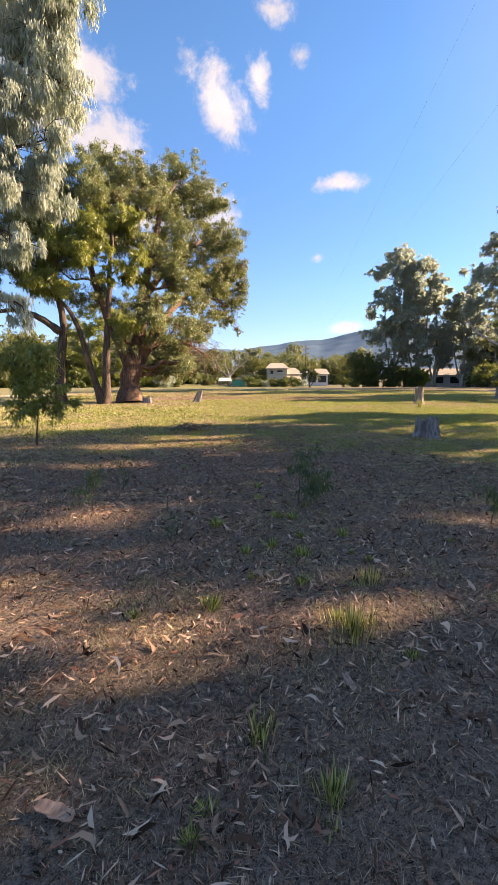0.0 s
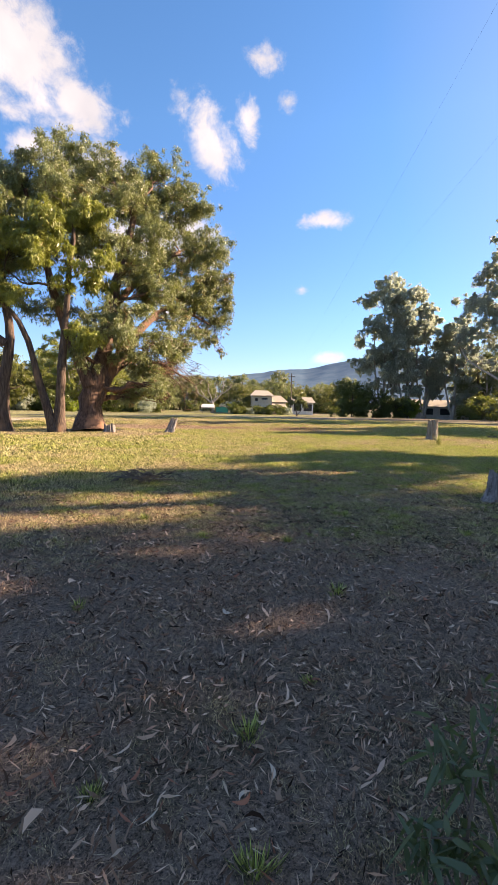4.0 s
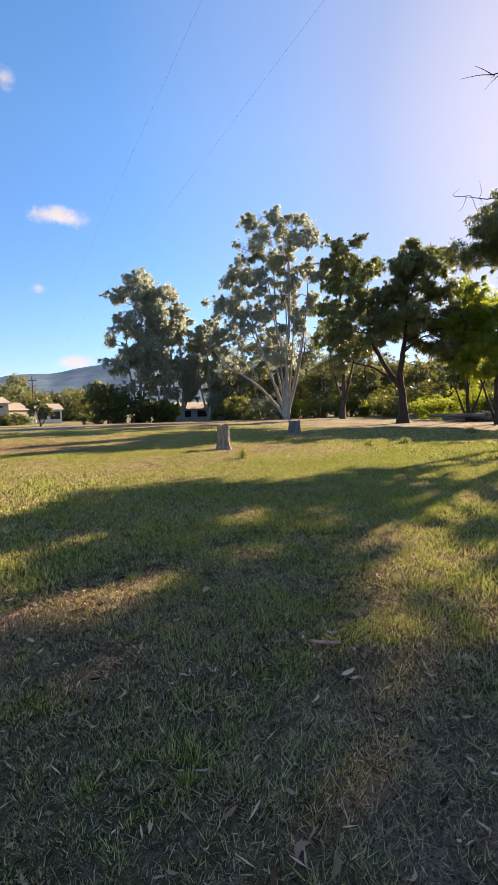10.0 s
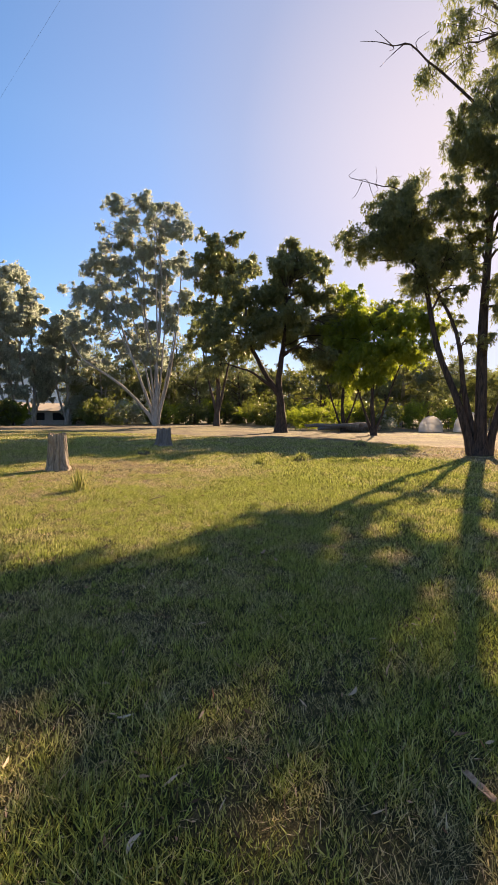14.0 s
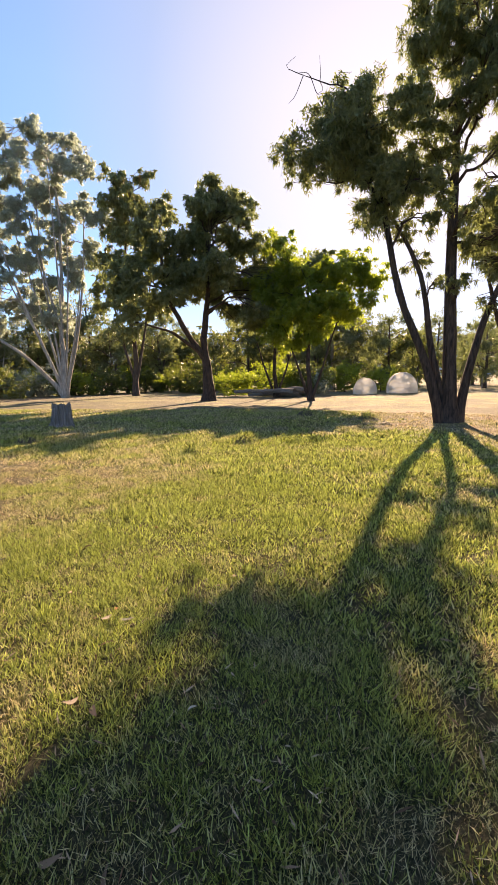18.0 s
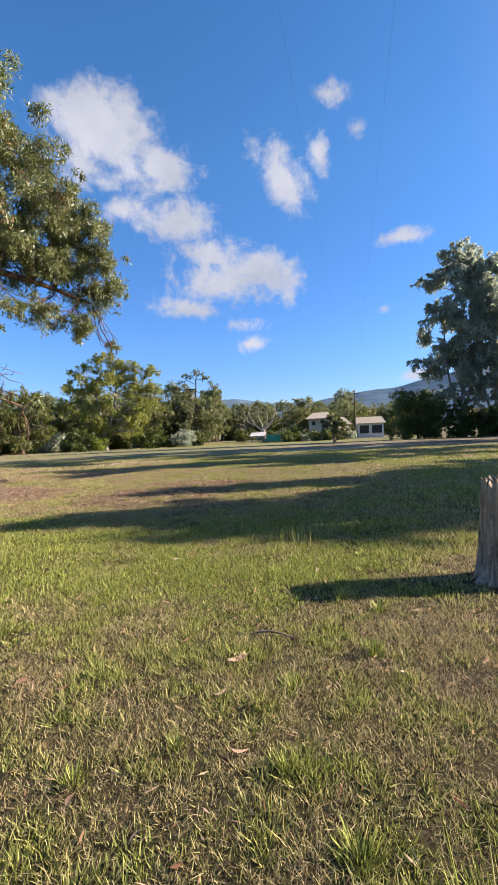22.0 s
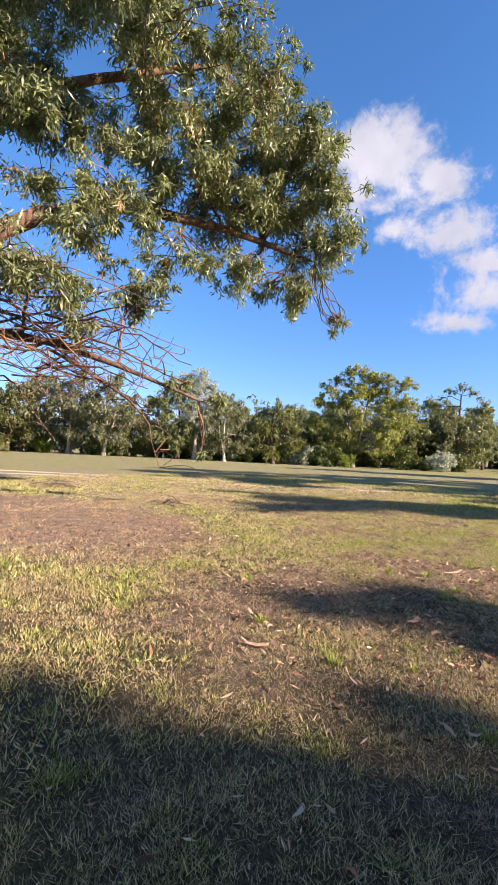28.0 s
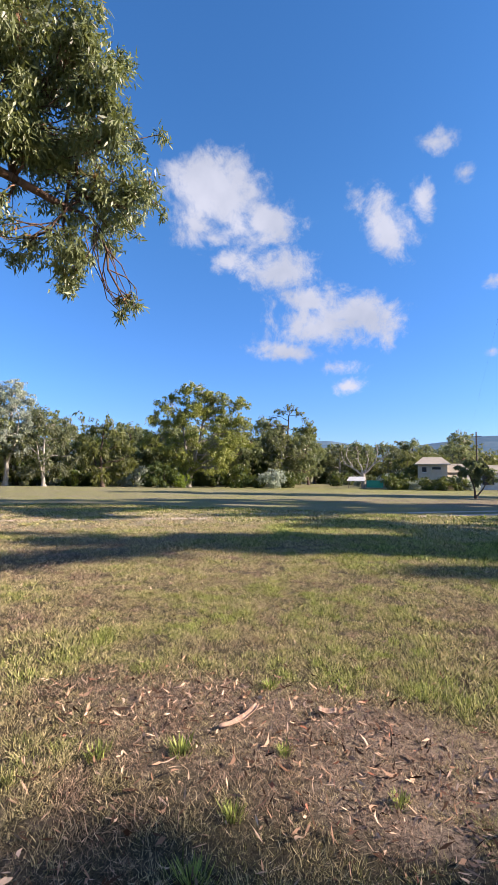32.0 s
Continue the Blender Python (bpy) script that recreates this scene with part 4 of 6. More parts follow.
for n, (x, y, h, w, s, k) in enumerate([(24.6, 78.6, 22.5, 4.2, 11, 22), (28.0, 77.4, 21.0, 3.4, 12, 17), (32.0, 79.2, 17.0, 3.0, 13, 9), (36.0, 77.5, 16.0, 3.0, 14, 9)]):
    z = fall(y)
    gum_tree("white_gum_tree", (x, y, z),
             [([(x, y, z), (x + 0.3, y, z + h * 0.35), (x - 0.2, y + 0.3, z + h * 0.85)], 0.36, 0.10),
              ([(x, y, z + 0.4), (x - 1.2, y + 0.4, z + h * 0.35), (x - 1.6, y + 0.6, z + h * 0.7)], 0.2, 0.07),
              ([(x, y, z + 0.4), (x + 1.3, y - 0.3, z + h * 0.35), (x + 1.8, y - 0.4, z + h * 0.66)], 0.2, 0.07)],
             spread_blobs(x, y, z + h * 0.2, z + h, w, w, k, 1.9, s), "tall gum with pale stems and grey-green crown", M_BARK_PALE, M_LEAF_GREY,
             leaf=(0.44, 0.090), leaves=42000, clump=0.68, group="gums beside the low house", twig=0.03)
x, y = -36.5, 109.5
gum_tree("gum_tree", (x, y, fall(y)),
         [([(x, y, -1.2), (x - 0.2, y, 3), (x - 1.2, y, 8), (x - 1.6, y, 13)], 0.45, 0.12), ([(x, y, -1), (x + 1.2, y, 4), (x + 2.6, y, 10), (x + 3.2, y, 15)], 0.35, 0.1),
          ([(x, y, -1), (x - 2, y, 3), (x - 5, y, 7)], 0.25, 0.08)],
         spread_blobs(x + 2.6, y - 1.5, 2.0, 15.0, 8.4, 6.0, 30, 1.9, 31, 0.34) + [(x + 3 + 0.89 * u, y - 3 + 0.46 * u, z, q) for u, z, q in
          [(-8.4, 8.0, 2.0), (-7.8, 11.2, 1.9), (-6.4, 13.8, 1.9), (-4.6, 15.6, 1.7), (-2.2, 17.0, 1.7), (0.2, 17.6, 1.6), (2.4, 16.4, 1.8), (5.0, 15.8, 1.7), (7.2, 14.4, 1.8), (8.6, 11.4, 1.9), (8.4, 8.0, 1.9),
           (-3.4, 12.4, 2.2), (0.6, 13.8, 2.2), (4.6, 12.0, 2.2), (-5.6, 6.0, 1.9), (6.0, 6.0, 1.9)]], "broad rounded bright green gum on the far lawn", M_BARK_PALE, M_LEAF_LIME,
         leaf=(0.36, 0.08), leaves=60000, clump=0.7, twig=0.04)

x, y = -54.0, 83.0
gum_tree("white_gum_tree", (x, y, fall(y)),
         [([(x, y, fall(y)), (x + 0.2, y, 3.0), (x + 0.8, y, 7.0), (x + 0.6, y, 13.0)], 0.42, 0.12), ([(x + 0.1, y, 2.4), (x - 1.4, y + 0.4, 6.0), (x - 2.2, y + 0.6, 11.0)], 0.26, 0.08),
          ([(x + 0.2, y, 3.0), (x + 2.2, y - 0.4, 6.4), (x + 3.0, y - 0.6, 10.0)], 0.22, 0.07)],
         spread_blobs(x, y, 5.0, 15.5, 4.6, 4.0, 22, 1.6, 33), "white-trunked gum standing before the belt of trees", M_BARK_PALE, M_LEAF_GREY,
         leaf=(0.36, 0.07), leaves=18000, clump=0.8, twig=0.04)

# ---- woods round the park: a few kinds, set out again and again ----
def wood_tree(name, h, w, count, size, seed, mat, bark, label, low=0.2, leaf=(0.62, 0.13), leaves=4400):
    return gum_tree(name, (0, 0, 0), [([(0, 0, 0), (0.3, 0.2, h * 0.4), (0, 0, h * 0.85)], 0.03 * h, 0.006 * h),
                                      ([(0, 0, h * 0.08), (1.0, 0.5, h * 0.35), (1.6, 0.8, h * 0.6)], 0.018 * h, 0.005 * h)],
                    spread_blobs(0, 0, h * low, h * 0.92, w, w, count, size, seed), label, bark, mat, leaf=leaf, leaves=leaves, clump=1.0, twigs=3, sides=6,
                    group="trees round the park", twig=0.04)


WOOD = [("gum_tree", 13, 4.2, 15, 1.8, M_LEAF_DARK, M_BARK, "dark gum in the belt of trees round the park", 0.22),
        ("gum_tree", 12, 4.0, 14, 1.8, M_LEAF_ASH, M_BARK_PALE, "grey-green gum in the belt of trees round the park", 0.18),
        ("gum_tree", 10, 3.8, 13, 1.8, M_LEAF_WOOD, M_BARK, "olive gum in the belt of trees round the park", 0.14),
        ("conifer", 8, 2.4, 13, 1.5, M_LEAF_BUSH, M_BARK, "dense dark green bushy tree by the houses", 0.08)]
KINDS = [wood_tree(nm, h, w, c, z, 41 + n, mt, bk, lab, low) for n, (nm, h, w, c, z, mt, bk, lab, low) in enumerate(WOOD)]
NEAR_KINDS = [wood_tree(nm, h, w, c, z, 61 + n, mt, bk, lab, low, (0.34, 0.08), 10000) for n, (nm, h, w, c, z, mt, bk, lab, low) in enumerate(WOOD)]
SCRUB = [(M_LEAF_BUSH, "dense dark green shrub under the trees"), (M_LEAF_BRIGHT, "bright yellow-green shrub under the trees"), (M_LEAF_GREY, "grey-green shrub under the trees")]


def scrub(seed, mt, lab, leaf, leaves):
    return gum_tree("shrub", (0, 0, 0), [([(0, 0, 0), (0.1, 0, 0.8), (0.2, 0.1, 1.6)], 0.08, 0.03)],
                    spread_blobs(0, 0, 0.5, 2.6, 1.7, 1.7, 9, 1.05, seed), lab, M_BARK, mt, leaf=leaf, leaves=leaves, clump=0.4, twigs=2, sides=5, category="shrub",
                    group="shrubs round the park")


BUSH = [scrub(51 + n, mt, lab, (0.18, 0.05), 4600) for n, (mt, lab) in enumerate(SCRUB)]
FAR_BUSH = [scrub(54 + n, mt, lab, (0.36, 0.11), 1500) for n, (mt, lab) in enumerate(SCRUB)]
used = set()


def plant(kinds, k, x, y, s, turn):
    ob = kinds[k]
    m = Matrix.LocRotScale((x, y, fall(y) - 0.05), Euler((0, 0, turn)), (s, s, s))
    if ob.name not in used:
        used.add(ob.name)
        ob.matrix_basis = m
        return ob
    c = copy_thing(ob, pose(0, 0, 0))
    c.matrix_basis = m
    return c


r2 = random.Random(5)


def at_bearing(a, d, x0=6.0, y0=22.0):
    return x0 + d * math.sin(radians(a)), y0 + d * math.cos(radians(a))


def belt(kinds, a0, a1, step, d0, d1, weights, s0, s1):
    """Trees along a stretch of bearings from the middle of the walk, between two distances."""
    a = a0
    while a < a1:
        x, y = at_bearing(a, r2.uniform(d0, d1))
        if 34 < x < 51 and 21 < y < 33:    # the clearing with the netting tunnels
            x += 12.0
        plant(kinds, r2.choices(range(len(kinds)), weights)[0], x, y, r2.uniform(s0, s1), r2.uniform(0, 6.3))
        a += step * r2.uniform(0.6, 1.4)


for row in [(KINDS, -84, -33, 1.3, 84, 112, (6, 3, 3, 1), 0.85, 1.25), (KINDS, -33, -14, 1.1, 106, 124, (7, 1, 3, 1), 0.9, 1.3), (KINDS, -40, -12, 1.6, 122, 135, (6, 1, 3, 0), 1.0, 1.3),
            (KINDS, -14, 14, 1.1, 138, 158, (4, 1, 6, 2), 0.75, 1.05), (KINDS, -14, 14, 1.6, 158, 175, (4, 1, 5, 0), 0.9, 1.2),
            (NEAR_KINDS, 30, 62, 1.3, 60, 84, (6, 2, 3, 2), 0.75, 1.15), (NEAR_KINDS, 62, 100, 1.15, 54, 84, (4, 2, 4, 1), 0.55, 0.95), (KINDS, 100, 275, 11.0, 55, 85, (3, 2, 3, 1), 0.8, 1.2),
            (FAR_BUSH, -84, -14, 2.0, 88, 106, (6, 1, 2), 0.8, 1.6), (FAR_BUSH, -9, 14, 1.5, 118, 136, (5, 1, 2), 0.8, 1.4), (BUSH, 32, 62, 1.6, 50, 62, (6, 1, 2), 0.7, 1.5), (BUSH, 62, 82, 1.6, 38, 52, (3, 4, 1), 0.6, 1.1)]:
    belt(*row)
# the dark hedge mass and cypress by the pale gums
for n, (x, y, w, h, mt, lab) in enumerate([(19.0, 76.0, 3.0, 6.4, M_LEAF_BUSH, "tall dense dark green shrub below the pale gums"), (22.0, 74.6, 3.2, 4.6, M_LEAF_BUSH, "wide dense dark green shrub below the pale gums"),
                                           (25.2, 73.8, 2.6, 3.6, M_LEAF_BUSH, "low dense dark green shrub below the pale gums"), (27.4, 74.4, 1.7, 3.2, M_LEAF_BRIGHT, "fresh green shrub below the pale gums")]):
    z = fall(y)
    gum_tree("shrub", (x, y, z), [([(x, y, z), (x + 0.1, y, z + h * 0.3), (x, y + 0.1, z + h * 0.6)], 0.12, 0.05)],
             spread_blobs(x, y, z + h * 0.1, z + h * 0.85, w, w * 0.8, 18, 0.22 * h, 81 + n), lab, M_BARK, mt, leaf=(0.22, 0.06), leaves=15000, clump=0.4, twigs=3, sides=6, category="shrub",
             group="shrubs below the pale gums")
for x, y, s in [(18.6, 81.0, 0.75), (41.5, 80.5, 0.95), (43.0, 79.0, 0.9)]:
    plant(NEAR_KINDS, 3, x, y, s, y)
for x, y, k, s in [(0.6, 121.0, 0, 0.95), (3.0, 123.2, 0, 0.7), (4.6, 122.6, 2, 0.6), (6.6, 121.4, 0, 0.85), (9.4, 121.0, 0, 0.9), (12.0, 121.8, 0, 0.95), (14.4, 122.6, 2, 0.7), (1.8, 126.0, 0, 1.2)]:
    plant(FAR_BUSH, k, x, y, s, x)
for x, y, s in [(14.6, 148.0, 1.05), (7.0, 140.0, 0.75), (11.0, 139.0, 0.7), (3.0, 137.0, 0.8), (19.0, 140.0, 0.8)]:
    plant(KINDS, 0 if s > 1 else 2, x, y, s, y)

# ---- stumps ----
m, t, b = material("weathered_stump_wood", 0.9)
p = own_pos(t)
gr = noise_tex(t, vec_scaled(t, p, 16, 16, 1.1), 1.5, 6.0, 0.65, 0.5)
big = noise_tex(t, p, 3.0, 4.0)
col = blend(t, ramp(t, gr, [(0.3, (0, 0, 0)), (0.62, (1, 1, 1))]), (0.032, 0.026, 0.021), (0.40, 0.35, 0.285))
col = blend(t, ramp(t, big, [(0.52, (0, 0, 0)), (0.74, (0.8, 0.8, 0.8))]), col, (0.20, 0.125, 0.075))
t.links.new(col, b.inputs["Base Color"])
relief(t, b, gr, 1.0, 0.03)
M_STUMP = m
m, t, b = material("grey_stump_wood", 0.9)
gr = noise_tex(t, vec_scaled(t, own_pos(t), 18, 18, 1.0), 1.5, 6.0, 0.65, 0.5)
t.links.new(blend(t, ramp(t, gr, [(0.3, (0, 0, 0)), (0.65, (1, 1, 1))]), (0.04, 0.036, 0.035), (0.33, 0.305, 0.29)), b.inputs["Base Color"])
relief(t, b, gr, 1.0, 0.03)
M_STUMP_GREY = m
M_CUT = plain_material("sawn_stump_top", (0.09, 0.075, 0.06), (0.30, 0.25, 0.20), 14, 0.9, 0.6)


def stump(place, h, r_low, r_top, label, seed, mat, ragged=0.0, cleft=0.0, lean=(0, 0)):
    ob = thing("tree_stump", place, label, "tree stump", "stumps on the paddock")
    rr = np.random.default_rng(seed)
    k, rows = 96, 26
    ph = rr.uniform(0, 6.28, 5)
    ang = np.linspace(0, 2 * np.pi, k, endpoint=False)
    flute = 0.07 * np.sin(5 * ang + ph[0]) + 0.05 * np.sin(9 * ang + ph[1]) + 0.035 * np.sin(14 * ang + ph[2])
    cracks = [(rr.uniform(0, 6.28), rr.uniform(0.03, 0.06), rr.uniform(0.06, 0.17), rr.uniform(0.02, 0.09), rr.uniform(0, 6.28)) for _ in range(17)]
    gap = np.exp(-(((ang - 3.9 + np.pi) % (2 * np.pi) - np.pi) / 0.22) ** 2) * cleft
    rim = ragged * (0.5 + 0.5 * np.sin(3 * ang + ph[3])) + 0.02 * rr.normal(size=k)
    v = []
    for j in range(rows):
        u = j / (rows - 1)
        rad = (r_low + (r_top - r_low) * u**0.45) * (1 + flute * (1.3 - 0.5 * u) - gap) + 0.006 * rr.normal(size=k)
        rad = rad + r_low * 0.28 * (1 - u) ** 6 * (1 + np.sin(4 * ang + ph[4]))
        for at_a, wide, deep, sway, ph_c in cracks:
            da = (ang - at_a - sway * np.sin(3.5 * u + ph_c) + np.pi) % (2 * np.pi) - np.pi
            rad = rad * (1 - deep * (0.35 + 0.65 * u) * np.exp(-(da / wide) ** 2))
        z = u * h * (1 - rim) - 0.06 * (1 - u)
        v.append(np.stack([rad * np.cos(ang) + lean[0] * u, rad * np.sin(ang) + lean[1] * u, z], 1))
    f = [(j * k + i, j * k + (i + 1) % k, (j + 1) * k + (i + 1) % k, (j + 1) * k + i) for j in range(rows - 1) for i in range(k)]
    child("bark_shell", mesh_of("bark_shell", np.concatenate(v), f, mat, True), ob)
    top, tv = v[-1], []
    for j, s in enumerate((1.0, 0.8, 0.55, 0.3, 0.06)):
        q = top * np.array([s, s, 1]) + np.array([lean[0], lean[1], 0]) * (1 - s)
        q[:, 2] = q[:, 2] - (0.0 if j == 0 else 0.025 + (0.10 + ragged * 0.3) * (1 - s)) + rr.normal(size=k) * 0.008
        tv.append(q)
    tf = [(j * k + i, j * k + (i + 1) % k, (j + 1) * k + (i + 1) % k, (j + 1) * k + i) for j in range(4) for i in range(k)]
    child("top", mesh_of("top", np.concatenate(tv), tf, M_CUT, True), ob, "hollow weathered sawn top")
    return ob


stump((9.42, 25.15, 0.0), 0.93, 0.27, 0.205, "tall pale weathered tree stump standing in the grass", 3, M_STUMP, 0.03)
stump((4.56, 11.5, 0.0), 0.52, 0.33, 0.25, "short grey hollow split tree stump", 5, M_STUMP_GREY, 0.30, 0.6)
stump((16.8, 30.3, 0.0), 0.80, 0.36, 0.30, "dark grey ragged tree stump beyond the tall one", 8, M_STUMP_GREY, 0.2, 0.25)
stump((-3.15, 27.0, 0.0), 0.75, 0.27, 0.17, "leaning grey stump under the great gum", 9, M_STUMP_GREY, 0.2, 0.2, (0.25, 0.1))
stump((-5.9, 26.3, 0.0), 0.42, 0.30, 0.25, "low grey stump beside the gum trunk", 10, M_STUMP_GREY, 0.25, 0.2)

# ---- houses across the park ----
M_CREAM = plain_material("cream_weatherboard", (0.42, 0.37, 0.29), (0.52, 0.46, 0.37), 2.0, 0.7, 0.1)
M_WHITE = plain_material("white_render", (0.52, 0.52, 0.50), (0.66, 0.66, 0.64), 2.0, 0.7, 0.1)
M_ROOF = plain_material("tan_sheet_roof", (0.33, 0.29, 0.22), (0.43, 0.38, 0.30), 1.0, 0.6, 0.1)
M_DARK = plain_material("dark_opening", (0.02, 0.022, 0.025), (0.04, 0.045, 0.05), 3.0, 0.3, 0.0)
M_GREY = plain_material("grey_fence_timber", (0.16, 0.14, 0.12), (0.28, 0.25, 0.22), 4.0, 0.85, 0.3)
M_TEAL = plain_material("green_tarp", (0.01, 0.22, 0.16), (0.02, 0.30, 0.22), 3.0, 0.6, 0.2)


def slab(name, corners, thick, mat, parent, label=""):
    """A flat roof sheet through four corners, with thickness."""
    bm = bmesh.new()
    up = [bm.verts.new(c) for c in corners]
    dn = [bm.verts.new((c[0], c[1], c[2] - thick)) for c in corners]
    bm.faces.new(up)
    bm.faces.new(dn[::-1])
    for i in range(4):
        j = (i + 1) % 4
        bm.faces.new((up[j], up[i], dn[i], dn[j]))
    return part(name, bm, mat, parent, label)


def window(parent, x0, x1, z0, z1, y):
    w = boxed("window", (x0, y - 0.06, z0), (x1, y, z1), M_DARK, parent)
    for lo, hi in (((x0 - 0.06, y - 0.1, z0 - 0.08), (x1 + 0.06, y - 0.055, z0)), ((x0 - 0.06, y - 0.1, z1), (x1 + 0.06, y - 0.055, z1 + 0.08))):
        boxed("frame", lo, hi, M_WHITE, w)
    return w


hz = -1.3
house = thing("house", (5.2, 127.0, hz), "cream two-storey house with a tan hipped roof and a carport", "house")
boxed("wall", (0, 0, 0), (5.4, 9, 5.0), M_CREAM, house)
boxed("wall", (5.4, 2.5, 0), (9.5, 9, 3.4), M_CREAM, house)
slab("roof", [(-0.6, -0.7, 5.0), (6.0, -0.7, 5.0), (4.6, 4.5, 6.5), (1.0, 4.5, 6.5)], 0.15, M_ROOF, house)
slab("roof", [(1.0, 4.5, 6.5), (4.6, 4.5, 6.5), (6.0, 9.7, 5.0), (-0.6, 9.7, 5.0)], 0.15, M_ROOF, house)
slab("roof", [(5.5, 2.0, 3.4), (10.0, 2.0, 3.4), (8.4, 6.5, 5.2), (5.5, 6.5, 5.2)], 0.15, M_ROOF, house)
slab("carport_roof", [(5.0, -2.6, 1.9), (9.4, -2.6, 1.9), (9.0, 2.4, 3.0), (5.0, 2.4, 3.0)], 0.12, M_ROOF, house)
for x in (5.2, 7.2, 9.2):
    boxed("post", (x - 0.06, -2.5, 0), (x + 0.06, -2.38, 1.86), M_WHITE, house)
window(house, 0.8, 1.6, 3.4, 4.4, 0)
window(house, 2.6, 4.2, 3.9, 4.4, 0)
window(house, 0.8, 2.2, 0.9, 2.0, 0)
window(house, 3.0, 4.4, 0.9, 2.0, 0)
window(house, 6.4, 8.2, 1.2, 2.4, 2.5)

hz = fall(86)
low_house = thing("house", (30.5, 84.0, hz), "long low white house with a beige roof behind the gums", "house", turn=-8)
boxed("wall", (0, 0, 0), (15, 7, 2.3), M_WHITE, low_house)
slab("roof", [(-0.6, -0.8, 2.25), (15.6, -0.8, 2.25), (15.6, 3.6, 3.5), (-0.6, 3.6, 3.5)], 0.15, M_ROOF, low_house)
slab("roof", [(-0.6, 3.6, 3.5), (15.6, 3.6, 3.5), (15.6, 7.8, 2.25), (-0.6, 7.8, 2.25)], 0.15, M_ROOF, low_house)
for x in (3.2, 6.2, 9.4, 12.2):
    window(low_house, x, x + 1.8, 0.8, 1.9, 0)
wing = thing("house", (16.6, 131.0, fall(131)), "low white house with a pale roof and dark openings", "house")
boxed("wall", (0, 0, 0), (6, 6, 3.4), M_WHITE, wing)
slab("roof", [(-0.5, -0.6, 3.4), (6.5, -0.6, 3.4), (6.0, 3.0, 4.9), (0.0, 3.0, 4.9)], 0.15, M_ROOF, wing)
slab("roof", [(0.0, 3.0, 4.9), (6.0, 3.0, 4.9), (6.5, 6.6, 3.4), (-0.5, 6.6, 3.4)], 0.15, M_ROOF, wing)
window(wing, 0.5, 2.6, 1.0, 2.9, 0)
window(wing, 3.3, 5.6, 1.0, 2.9, 0)

shed = thing("shelter", (-8.0, 124.0, -1.3), "small open shelter with a pale pitched roof", "shelter")
for x in (0, 3.0):
    for y in (0, 2.4):
        boxed("post", (x - 0.05, y - 0.05, 0), (x + 0.05, y + 0.05, 1.6), M_GREY, shed)
slab("roof", [(-0.3, -0.3, 1.6), (3.3, -0.3, 1.6), (3.0, 1.2, 2.4), (0.0, 1.2, 2.4)], 0.08, M_WHITE, shed)
slab("roof", [(0.0, 1.2, 2.4), (3.0, 1.2, 2.4), (3.3, 2.7, 1.6), (-0.3, 2.7, 1.6)], 0.08, M_WHITE, shed)
tarp = thing("tarpaulin_screen", (-4.4, 123.6, -1.3), "bright teal tarpaulin screen on posts", "screen")
boxed("sheet", (0, 0, 0.3), (3.2, 0.05, 1.7), M_TEAL, tarp)
for x in (0, 1.6, 3.2):
    boxed("post", (x - 0.05, 0.055, 0), (x + 0.05, 0.155, 1.8), M_GREY, tarp)

# ---- power line ----
M_POLE = plain_material("dark_pole_timber", (0.05, 0.04, 0.035), (0.12, 0.10, 0.085), 4, 0.9, 0.4, (6, 6, 0.6))
pole = thing("power_pole", (15.9, 128.0, -1.3), "dark timber power pole with a crossarm", "power pole")
child("mast", Tubes(10).add([(0, 0, -0.3), (0, 0, 5), (0, 0, 11.2)], [0.17, 0.15, 0.12]).mesh("mast", M_POLE), pole)
boxed("crossarm", (-0.9, -0.24, 10.2), (0.9, -0.14, 10.35), M_POLE, pole)
for x in (-0.8, 0.4, 0.8):
    boxed("insulator", (x - 0.05, -0.24, 10.35), (x + 0.05, -0.14, 10.55), M_WHITE, pole)
M_WIRE = plain_material("black_cable", (0.02, 0.02, 0.02), (0.04, 0.04, 0.04), 4, 0.6, 0.0)
for off in (-3.0, 0.0):
    a, c = np.array([15.9 + off * 0.45, 127.9, 9.2]), np.array([6.6 + off, -18.0, 12.6])
    u = np.linspace(0, 1, 40)[:, None]
    line = a + (c - a) * u
    line[:, 2] -= 2.0 * (u[:, 0] * (1 - u[:, 0])) * 4 * 0.5
    w = tagged(new("power_cable", Tubes(5).add(line, np.full(40, 0.0018)).mesh("power_cable", M_WIRE)), "thin black overhead power cable", "cable", "overhead cables")

# ---- grass, leaf litter and small growth ----
# the strip of ground that is crossed on foot
STRIP = [(0, -1), (0, 5), (0.6, 9), (2.5, 12.6), (5, 15), (7.4, 17.2), (8.2, 20), (7.6, 22.5), (6.6, 25.5), (5.4, 28.5), (4.4, 32), (3.4, 36)]
sp0 = np.array(STRIP, float)
near = curve_points(np.c_[sp0, np.zeros(len(sp0))], 60)[:, :2]


def strip_distance(p):
    best = np.full(len(p), 1e9)
    for q in near:
        best = np.minimum(best, (p[:, 0] - q[0]) ** 2 + (p[:, 1] - q[1]) ** 2)
    return np.sqrt(best)


